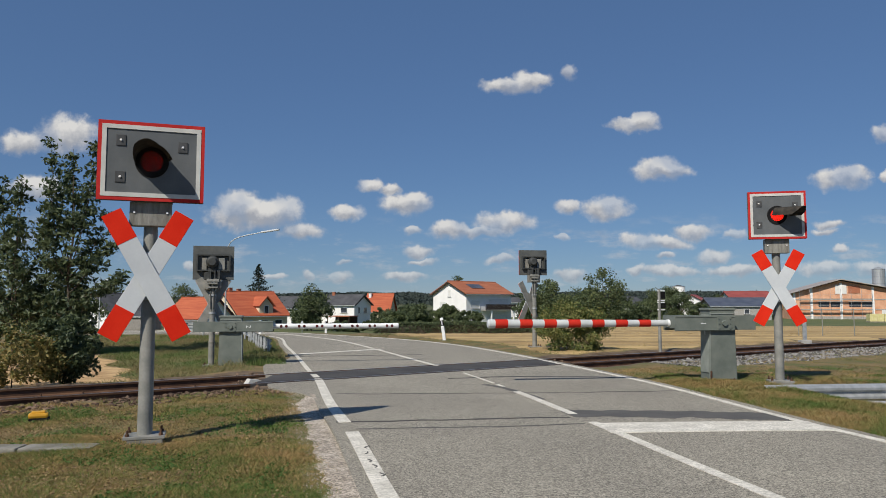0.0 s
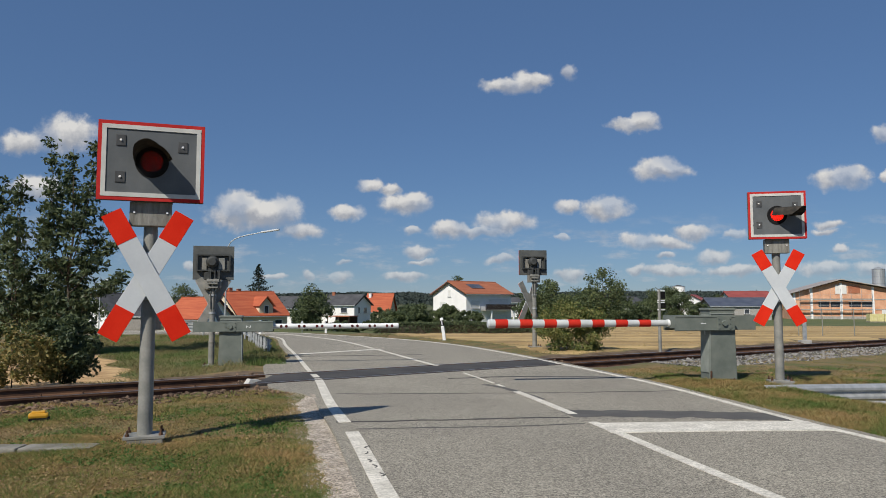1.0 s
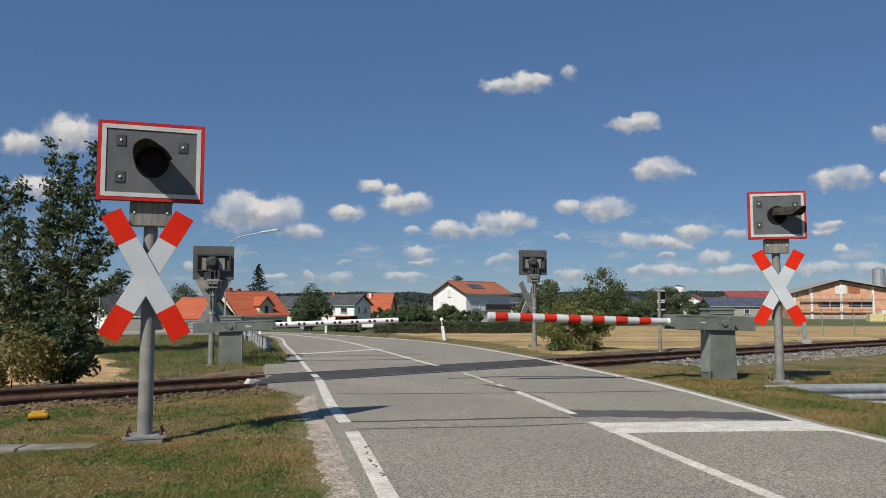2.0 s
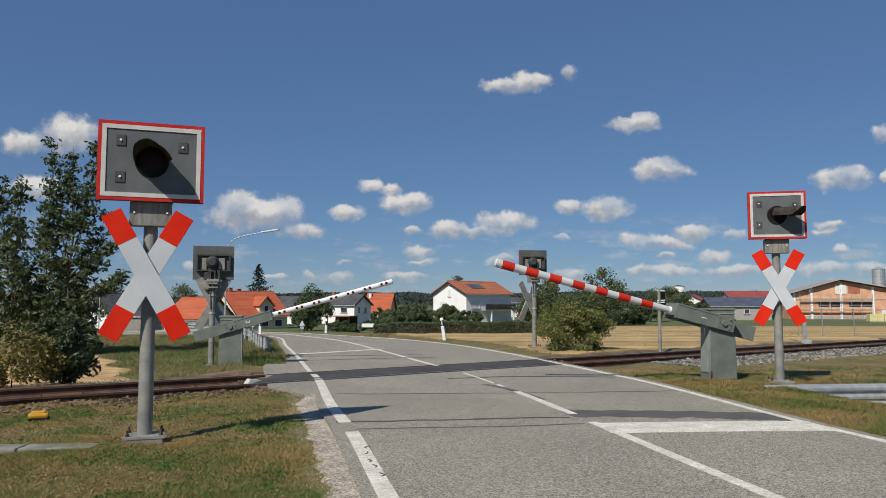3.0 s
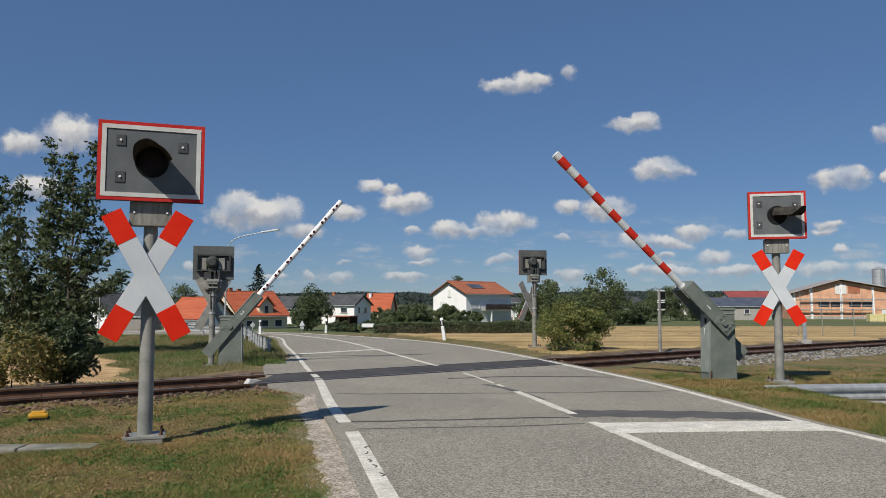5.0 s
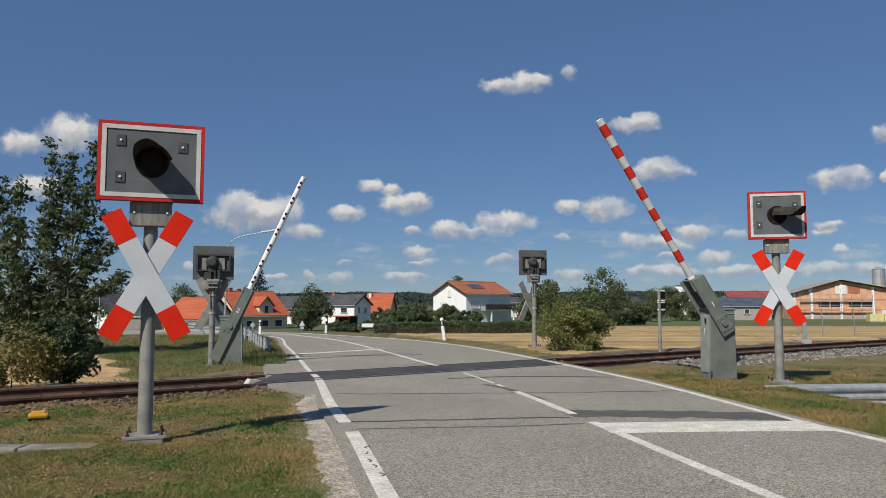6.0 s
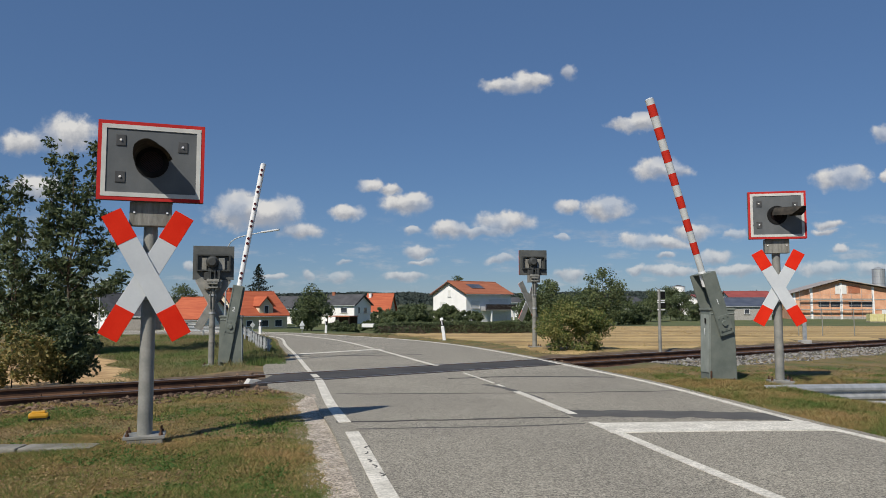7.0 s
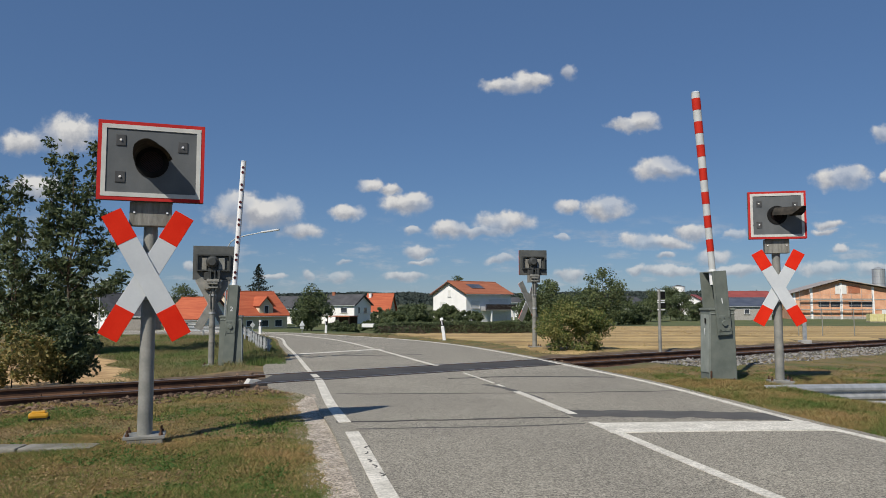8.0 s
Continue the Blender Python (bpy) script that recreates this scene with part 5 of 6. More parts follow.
def house(name, label, corner, rz, length, width, wall_h, rise, wall_m, roof_m, front=(), gable=(), far_gable=(), over=0.5, chimneys=(), category="house", chimney_m=None):
    """A gabled house; local origin at the corner between its gable (x = 0) and its front (y = 0), the ridge along x.
    front and gable: windows (along, up, w, h, blind)."""
    t = thing(name, label, category, pose(*corner, 0, 0, rz))
    L, W, H = length, width, wall_h
    wall = bmesh.new()
    a = [wall.verts.new((0, y, z)) for y, z in ((0, -2.5), (W, -2.5), (W, H), (W / 2, H + rise), (0, H))]
    b = [wall.verts.new((L, y, z)) for y, z in ((0, -2.5), (W, -2.5), (W, H), (W / 2, H + rise), (0, H))]
    wall.faces.new(a)
    wall.faces.new(b[::-1])
    for i in range(5):
        wall.faces.new((a[i], b[i], b[(i + 1) % 5], a[(i + 1) % 5]))
    part("wall", wall, wall_m, t, "rendered wall")
    slope = math.hypot(W / 2, rise)
    ang = math.atan2(rise, W / 2)
    for sgn in (1, -1):
        n = slope + over
        mid_y = (W / 2) - sgn * (n / 2) * math.cos(ang)
        mid_z = H + rise - (n / 2) * math.sin(ang) + 0.12
        roof = part("roof", box((L / 2, mid_y, mid_z), (L + 2 * over, n, 0.22), Matrix.Rotation(sgn * ang, 4, "X"), 0.03), roof_m, t, "tiled roof slope")
        if sgn == 1:
            front_roof = roof
    part("ridge", rod((-over, W / 2, H + rise + 0.22), (L + over, W / 2, H + rise + 0.22), 0.13, n=8), roof_m, t)
    for e in (-over + 0.03, L + over - 0.03):
        vb = bmesh.new()
        for sgn in (1, -1):
            n = slope + over
            box((e, (W / 2) - sgn * (n / 2) * math.cos(ang), H + rise - (n / 2) * math.sin(ang) - 0.05), (0.08, n, 0.25), Matrix.Rotation(sgn * ang, 4, "X"), bm=vb)
        part("verge_board", vb, M_WOOD, t, "dark verge board")
    part("gutter", rod((-over, -over * 0.9, H - over * math.tan(ang) * 0.9 + 0.05), (L + over, -over * 0.9, H - over * math.tan(ang) * 0.9 + 0.05), 0.08, n=8), M_GALV, t, "grey gutter")
    for x, z, w, h, blind in front:
        window(t, pose(x, -0.01, z), w, h, blind)
    for y, z, w, h, blind in gable:
        window(t, pose(-0.01, W - y, z, 0, 0, -90), w, h, blind)
    for y, z, w, h, blind in far_gable:
        window(t, pose(L + 0.01, y, z, 0, 0, 90), w, h, blind)
    for x, y, h in chimneys:
        zc = H + rise * (1 - abs(y - W / 2) / (W / 2))
        ch = part("chimney", box((x, y, zc + h / 2 - 0.3), (0.7, 0.6, h + 0.6), bevel=0.03), chimney_m or M_CHIMNEY, t, "chimney stack")
        part("chimney_cap", box((x, y, zc + h + 0.03), (0.85, 0.75, 0.10), bevel=0.02), M_CONCRETE, ch)
    return t, ang


M_CHIMNEY = mat("chimney_brick", (0.30, 0.11, 0.06), (0.40, 0.16, 0.09), 1, 9, 0.9, 0.2)


def build_village():
    # white house with brown-red roof, balcony and solar panels
    t, ang = house("house", "white two-storey house with brown-red tiled roof", (4.75, 150, -2.2), 43, 13.6, 10.0, 5.95, 2.45, M_PLASTER, M_ROOFOLD,
                   front=[(2.6, 3.75, 2.6, 1.7, True), (2.6, 1.0, 2.2, 1.4, False)], gable=[(5.0, 6.1, 0.9, 1.5, True), (3.0, 3.6, 1.7, 1.4, True)], over=0.55)
    bal = part("balcony", box((8.9, -0.75, 2.55), (9.4, 1.4, 0.18), bevel=0.02), M_CONCRETE, t, "balcony slab")
    rail = bmesh.new()
    for k in range(5):
        box((8.9, -1.42, 2.62 + 0.25 * k), (9.4, 0.05, 0.24), bm=rail)
    for x in (5.9, 8.3, 10.8, 13.25):
        box((x, -1.38, 3.15), (0.08, 0.06, 1.1), bm=rail)
    part("balustrade", rail, M_WOOD, bal, "dark brown balcony boards")
    for x in (6.2, 13.1):
        part("column", box((x, -1.2, 0.7), (0.3, 0.3, 3.6), bevel=0.02), M_PLASTER, bal)
    window(t, pose(9.7, -0.01, 3.9), 6.2, 2.0, True)
    window(t, pose(9.7, -0.01, 1.1), 5.4, 1.9, True)
    sol = bmesh.new()
    for k in range(3):
        box((4.0 + k * 1.3, 2.6, 5.95 + 2.45 * (2.6 / 5.0) + 0.34), (1.22, 2.0, 0.05), Matrix.Rotation(ang, 4, "X"), 0.01, sol)
    part("solar_panel", sol, M_SOLAR, t, "dark blue roof solar panels")
    # cream house with a bright orange roof and a gabled dormer
    t, ang = house("house", "cream one-storey house with bright orange tiled roof", (-35.9, 130, -3.1), 45, 9.9, 11.0, 2.7, 4.1, M_CREAM, M_ROOF,
                   front=[(2.0, 1.2, 1.3, 1.2, False), (5.2, 1.2, 1.5, 1.3, False), (8.0, 1.2, 1.6, 1.3, False)], gable=[(6.5, 3.9, 1.0, 1.5, False), (7.6, 1.2, 1.2, 1.2, False)], chimneys=((1.2, 5.6, 0.9), (3.0, 5.7, 0.8)))
    d = part("dormer", prism([(4.1, 2.2), (6.9, 2.2), (6.9, 4.3), (5.5, 5.8), (4.1, 4.3)], 3.6, at=0.15), M_CREAM, t, "gabled dormer")
    for sgn in (-1, 1):
        part("dormer_roof", box((5.5 + sgn * 0.86, 1.8, 5.16), (2.45, 4.2, 0.16), Matrix.Rotation(sgn * radians(47), 4, "Y"), 0.02), M_ROOF, d, "orange dormer roof")
    window(d, pose(5.5, 0.13, 3.7), 1.0, 1.5)
    # low orange-roofed house and shed beside it
    house("house", "white low house with long orange tiled roof", (-47.6, 126, -3.0), -30, 8.2, 8.0, 2.2, 3.3, M_PLASTER, M_ROOF, front=[(1.6, 1.0, 1.5, 1.0, False), (5.4, 1.0, 1.2, 1.0, False)], far_gable=[(3.0, 1.1, 1.2, 1.1, False)])
    house("shed", "weathered board shed with orange roof", (-51.5, 118, -3.1), -8, 4.2, 5.0, 2.6, 0.8, M_GREYWOOD, M_ROOFGREY, over=0.25, category="shed")
    house("house", "white gabled house with dark roof among trees", (-60.0, 132, -3.0), 62, 9.0, 7.0, 3.4, 3.0, M_PLASTER, M_ROOFGREY, gable=[(3.4, 3.9, 1.5, 1.3, False), (3.4, 1.4, 1.6, 1.3, False)])
    # white house with grey roof, orange roof behind
    house("house", "white two-storey house with dark grey roof", (-28.6, 173.8, -2.4), -25, 9.0, 7.4, 3.9, 2.1, M_PLASTER, M_ROOFGREY,
          front=[(2.2, 2.6, 1.6, 1.3, False), (6.2, 2.6, 1.8, 1.3, False)], far_gable=[(2.0, 2.6, 0.9, 1.5, False), (4.8, 2.6, 1.5, 1.4, False)], chimneys=((1.0, 3.7, 0.9),))
    house("house", "house with steep orange roof and white chimney", (-19.8, 186, -2.6), -8, 6.2, 9.0, 2.4, 4.3, M_CREAM, M_ROOF, front=[(2.0, 1.2, 1.4, 1.1, False), (4.6, 1.2, 1.4, 1.1, False)], chimneys=((0.6, 3.6, 1.2),), chimney_m=M_PLASTER)
    house("house", "grey-roofed house half hidden by trees", (-42.0, 175, -2.8), -30, 8.0, 8.0, 3.6, 2.4, M_PLASTER, M_ROOFGREY, front=[(2.5, 3.0, 1.4, 1.3, False)])
    # buildings on the far side of the stubble field
    house("barn", "low pale barn with solar panels on its roof", (62.6, 172, -2.2), -6, 13.5, 11.0, 3.3, 1.8, M_CONCRETE, M_SOLAR, front=[(2.5, 2.1, 1.3, 1.2, False), (8.0, 2.1, 1.3, 1.2, False), (12.5, 2.1, 1.3, 1.2, False)], over=0.4, category="barn")
    house("hall", "long hall with a red sheet roof", (102.5, 262, -2.0), -8, 14.5, 18.0, 5.6, 2.6, M_PLASTER, M_ROOFRED, category="hall")
    house("hall", "wide white hall with a red sheet roof", (91.0, 256, -2.0), 62, 10.0, 8.5, 4.4, 2.4, M_PLASTER, M_ROOFRED, category="hall")
    house("house", "small white house with a pale roof behind trees", (49.0, 195, -2.2), 40, 9.0, 8.0, 3.4, 2.2, M_PLASTER, M_ROOFGREY, front=[(3.0, 1.8, 1.3, 1.2, False)])
    house("house", "far white building between trees", (20.0, 215, -2.2), 5, 14.0, 8.0, 4.4, 1.2, M_PLASTER, M_ROOFGREY, front=[(3.0, 2.5, 2.3, 1.2, False)])
    build_brick_hall()
    # silo, water tower
    s = thing("silo", "tall ribbed zinc silo beside the brick hall", "silo", pose(110.3, 186, -2.2))
    bm = bmesh.new()
    for k in range(14):
        rod((0, 0, k * 0.9), (0, 0, k * 0.9 + 0.82), 1.5, n=20, bm=bm)
        rod((0, 0, k * 0.9 + 0.82), (0, 0, k * 0.9 + 0.9), 1.44, n=20, bm=bm)
    part("shell", bm, M_GALV, s, "ribbed zinc shell")
    part("roof", rod((0, 0, 12.6), (0, 0, 13.2), 1.55, 0.3, 20), M_GALV, s)
    w = thing("water_tower", "far white round water tower above the woods", "water tower", pose(226.0, 706, -2))
    part("shaft", rod((0, 0, -4), (0, 0, 16), 3.4, n=20), M_PLASTER, w)
    part("tank", rod((0, 0, 16), (0, 0, 21), 6.4, 6.0, 24), M_PLASTER, w, "pale round tank")
    part("cap", rod((0, 0, 21), (0, 0, 22.6), 6.2, 0.8, 24), M_ROOFGREY, w)


def build_brick_hall():
    t = thing("brick_hall", "unfinished orange brick hall with scaffolding", "building", pose(87.8, 185, -2.2, 0, 0, -12))
    W = 23.5
    part("wall", prism([(0, -1), (W, -1), (W, 7.2), (W * 0.47, 9.6), (0, 6.4)], 14.0), M_BRICK, t, "bare orange hollow-brick gable wall")
    for x0, z0, x1, z1 in ((-0.8, 6.35, W * 0.47, 9.8), (W * 0.47, 9.8, W + 0.6, 7.2)):
        ln = math.hypot(x1 - x0, z1 - z0)
        part("roof", box(((x0 + x1) / 2, 6.5, (z0 + z1) / 2 + 0.15), (ln, 15.5, 0.18), Matrix.Rotation(-math.atan2(z1 - z0, x1 - x0), 4, "Y"), 0.03), M_ROOFPALE, t, "pale sheet roof")
    # solid dark boxes paint the shade inside open window holes
    for x, w in ((7.2, 2.4), (10.0, 2.4), (14.3, 2.6), (17.2, 2.6)):
        hole = part("window", box((x, -0.02, 3.7), (w, 0.12, 1.1), bevel=0.01), M_PANE, t, "dark box painting the shade of an open window hole")
        part("lintel", box((x, -0.06, 4.4), (w + 0.5, 0.12, 0.25), bevel=0.01), M_CONCRETE, hole)
    part("gate_sheet", box((11.2, -0.08, 7.5), (2.6, 0.06, 2.3), bevel=0.01), M_SHUTTER, t, "white sheeting over an opening")
    part("window", box((14.2, -0.03, 7.4), (2.6, 0.1, 1.8), bevel=0.01), M_CHIMNEY, t, "dark red infilled opening")
    for z in (2.5, 5.0):
        part("ring_beam", box((W / 2, -0.05, z), (W, 0.14, 0.22), bevel=0.01), M_CONCRETE, t, "pale concrete band")
    for x in (0.4, 4.4, 11.2, 18.4, 23.1):
        part("pillar", box((x, -0.06, 3.8), (0.55, 0.16, {0.4: 5.6, 4.4: 8.0, 11.2: 10.6, 18.4: 8.6, 23.1: 6.8}[x]), bevel=0.01), M_PLASTER, t, "pale concrete pillar")
    for z in (2.6, 5.2):
        part("scaffold_plank", box((9.5, -1.1, z), (16.5, 0.5, 0.05), bevel=0.01), M_GREYWOOD, t, "scaffold planks")
        part("scaffold_rail", rod((1.2, -1.55, z + 0.9), (17.8, -1.55, z + 0.9), 0.03, n=6), M_GALV, t)
    for k in range(8):
        x = 1.3 + k * 2.35
        part("scaffold_pole", rod((x, -1.55, -1), (x, -1.55, 7.6), 0.032, n=6), M_GALV, t, "thin scaffold pole")
    part("plinth", box((W / 2, -0.05, 0.3), (W, 0.14, 1.0), bevel=0.01), M_CONCRETE, t)
    part("door", box((20.8, -0.04, 1.4), (1.1, 0.12, 2.2), bevel=0.02), M_SHUTTER, t)


M_ROOFPALE = mat("pale_sheet_roof", (0.28, 0.25, 0.235), (0.36, 0.33, 0.31), 0.5, 6, 0.6, 0.1, speck=0.1)


def px(x, y_dist):
    """The x of a column of the plan at the given distance; 1300 units of the view make one unit of distance."""
    return (x - 784) / 1300 * y_dist


def build_plants():
    # maples beyond the track: leaders of (start height, tip x, tip height)
    maple("tall slender maple with upright shoots beside the track", -9.38, 18.5, 4.6, 1,
          [(2.4, -0.92, 5.75), (2.9, -0.28, 5.50), (2.6, 0.34, 5.72), (2.2, -0.55, 4.55), (2.2, 0.45, 4.5), (2.0, 0.75, 3.75), (1.9, -0.60, 3.6), (1.8, 1.0, 3.0), (1.4, 1.42, 2.25), (1.6, 0.55, 2.7),
           (1.5, -0.45, 2.6), (0.9, -0.80, 1.75), (0.8, 0.45, 1.65), (0.5, -0.65, 0.95), (0.5, 0.60, 0.85), (0.9, 0.0, 2.2), (0.6, 0.2, 1.3), (0.7, -0.3, 1.5), (0.3, 0.1, 0.6)])
    maple("broad dark maple at the edge of the thicket", -10.95, 18.8, 3.7, 2,
          [(1.8, 0.22, 4.62), (1.6, -0.55, 4.75), (1.6, 0.75, 3.45), (1.4, -0.2, 3.7), (1.3, -0.95, 3.4), (1.2, 0.95, 2.55), (1.1, 0.35, 2.5), (1.0, -0.7, 2.4), (0.8, 1.1, 1.8), (0.8, -1.0, 1.6), (0.6, 0.2, 1.5)])
    maple("low dark maple filling the thicket", -10.1, 19.4, 1.9, 3,
          [(0.8, 0.2, 2.5), (0.7, -0.6, 2.35), (0.7, 0.8, 2.15), (0.5, -1.1, 1.7), (0.5, 0.9, 1.4), (0.4, 0.1, 1.5)])
    plant("bush", "dense yellowing bush at the foot of the maples", "bush", -8.25, 14.2, -0.2, 1.2, 2.0, 7000, 0.045, M_LEAF_WARM, 4, 0.0, 50, bushy=True, top=0.3)
    plant("bush", "dense green bush under the maples", "bush", -7.42, 14.6, -0.2, 1.55, 1.25, 6500, 0.050, M_LEAF_MAPLE, 5, 0.0, 34, bushy=True, top=0.3)
    # bush between the road and the field
    plant("bush", "rounded green bush with reddish berries near the track", "bush", 4.22, 23.6, -0.05, 1.55, 2.45, 15000, 0.045, M_LEAF_BUSH, 6, 0.0, 60, bushy=True, top=0.5)
    D, G = M_LEAF_DARK, M_LEAF_MID
    rows = [  # column, distance, height, width, seed, leaves
        (553, 118, 7.0, 6.0, 10, D), (540, 121, 5.0, 4.5, 45, D), (603, 112, 1.6, 4.0, 11, D), (320, 150, 8.0, 9.0, 12, G), (200, 150, 9.0, 8.0, 13, D),
        (735, 125, 4.6, 4.2, 14, D), (705, 120, 3.2, 5.2, 15, G), (762, 135, 2.6, 4.4, 16, D), (790, 118, 3.3, 4.2, 17, G), (715, 140, 5.0, 4.0, 46, D),
        (830, 112, 2.3, 4.6, 18, D), (965, 110, 6.8, 6.0, 19, G), (1000, 104, 4.2, 6.0, 20, G), (1067, 112, 8.6, 6.6, 21, G),
        (1045, 118, 6.0, 5.6, 22, G), (1105, 128, 4.6, 5.0, 23, D), (1150, 155, 6.6, 6.0, 24, G), (1185, 170, 7.6, 6.5, 25, D), (1205, 165, 6.0, 6.0, 26, D),
        (1235, 160, 4.0, 5.0, 27, D), (1130, 132, 3.4, 5.0, 28, D), (935, 140, 5.4, 6.0, 29, D), (150, 120, 6.0, 7.0, 30, D), (60, 110, 7.5, 8.0, 31, D), (1360, 180, 5.0, 5.0, 32, G),
        (1270, 240, 7.0, 8.0, 33, D), (652, 126, 1.5, 3.0, 34, G), (690, 130, 3.2, 4.0, 35, G), (625, 108, 1.2, 4.0, 36, D), (815, 185, 11.4, 6.0, 37, D), (1025, 190, 8.0, 8.0, 38, D),
        (395, 158, 6.4, 6.0, 47, G), (680, 150, 4.0, 5.0, 48, D), (1085, 140, 5.4, 6.0, 49, D), (985, 125, 5.2, 5.0, 50, G),
    ]
    for c, d, h, w, seed, m in rows:
        x = px(c, d)
        plant("tree", "leafy garden tree near the houses", "tree", x, d, float(terrain(x, d)), h, w, 4200, 0.21, m, seed, 0.03, 48, group="village trees", top=0.6, bushy=True)
    conifer(px(458, 150), 150, -3.4, 13.2, 14.0, 40, "dark pointed spruce above the orange roof")
    conifer(px(405, 165), 165, -3.2, 8.5, 4.6, 41, "dark spruce behind the signal")
    # clipped hedge
    h = thing("hedge", "long dark clipped hedge along the field", "hedge", pose(0, 0, 0))
    rng = np.random.default_rng(50)
    n = 16000
    u = rng.uniform(0, 1, n)
    X = px(662, 47) + u * (px(960, 51) - px(662, 47))
    Y = 47 + 4 * u + rng.uniform(-0.5, 0.5, n)
    Z = terrain(X, Y) + rng.uniform(0, 1, n) ** 0.7 * (0.80 + 0.05 * np.sin(X * 1.7))
    ob = new("foliage", leaf_mesh("foliage", np.c_[X, Y, Z], np.tile([[0, -1.0, 0.6]], (n, 1)), 0.07, rng, M_LEAF_DARK))
    ob.parent = h
    core = bmesh.new()
    a, b = Vector((px(662, 47) + 0.2, 47, -0.5)), Vector((px(960, 51) - 0.2, 51, -0.5))
    box((a + b) / 2 + Vector((0, 0, 0.15)), ((b - a).length, 0.6, 0.9), Matrix.Rotation(math.atan2(b.y - a.y, b.x - a.x), 4, "Z"), 0.1, core)
    part("hedge_core", core, M_BARK, h)
    # far woods on the ridge, with haze put into their bluish colour
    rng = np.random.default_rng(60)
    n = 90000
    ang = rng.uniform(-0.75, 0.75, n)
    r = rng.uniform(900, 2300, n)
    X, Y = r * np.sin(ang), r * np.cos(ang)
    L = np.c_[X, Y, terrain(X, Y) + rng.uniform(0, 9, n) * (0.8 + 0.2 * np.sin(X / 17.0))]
    tagged(new("far_woods", leaf_mesh("far_woods", L, np.tile([[0, -1.0, 0.5]], (n, 1)), 3.4, rng, M_WOODS_HAZY)), "dark wooded ridge on the horizon", "woods", kind="stuff")


# ---------------------------------------------------------------- small things by the road
def delineator(x, y, z, h, label, lean=0):
    t = thing("delineator_post", label, "road post", pose(x, y, z, 0, lean, -10), "delineator posts")
    part("body", box((0, 0, h * 0.5 - 0.05), (0.13, 0.09, h + 0.1), bevel=0.025), M_WHITE, t, "white plastic body")
    part("black_band", box((0, 0, h * 0.76), (0.135, 0.095, 0.25), Matrix.Rotation(0.0, 4, "Y"), 0.025), M_BLACK, t, "black band")
    part("reflector", box((0, -0.05, h * 0.76), (0.045, 0.006, 0.17), bevel=0.002), M_CROSSWHITE, t, "small white reflector")


def w_beam(points, z, parent, material):
    """A corrugated guard rail along plan points, top at z + 0.31."""
    prof = [(0.0, 0.0), (0.04, 0.02), (0.08, 0.06), (0.08, 0.10), (0.03, 0.135), (0.03, 0.175), (0.08, 0.21), (0.08, 0.25), (0.04, 0.29), (0.0, 0.31)]
    P = [Vector((*p, 0)) for p in points]
    bm = bmesh.new()
    rows = []
    for i, p in enumerate(P):
        d = (P[min(i + 1, len(P) - 1)] - P[max(i - 1, 0)]).normalized()
        nrm = Vector((d.y, -d.x, 0))
        rows.append([bm.verts.new(p + nrm * u + UP * (z + v)) for u, v in prof] + [bm.verts.new(p + nrm * (u - 0.006) + UP * (z + v)) for u, v in prof[::-1]])
    k = len(rows[0])
    for a, b in zip(rows, rows[1:]):
        for j in range(k):
            bm.faces.new((a[j], a[(j + 1) % k], b[(j + 1) % k], b[j]))
    bm.faces.new(rows[0])
    bm.faces.new(rows[-1][::-1])
    return part("beam", bm, material, parent, "corrugated zinc rail", smooth=False)


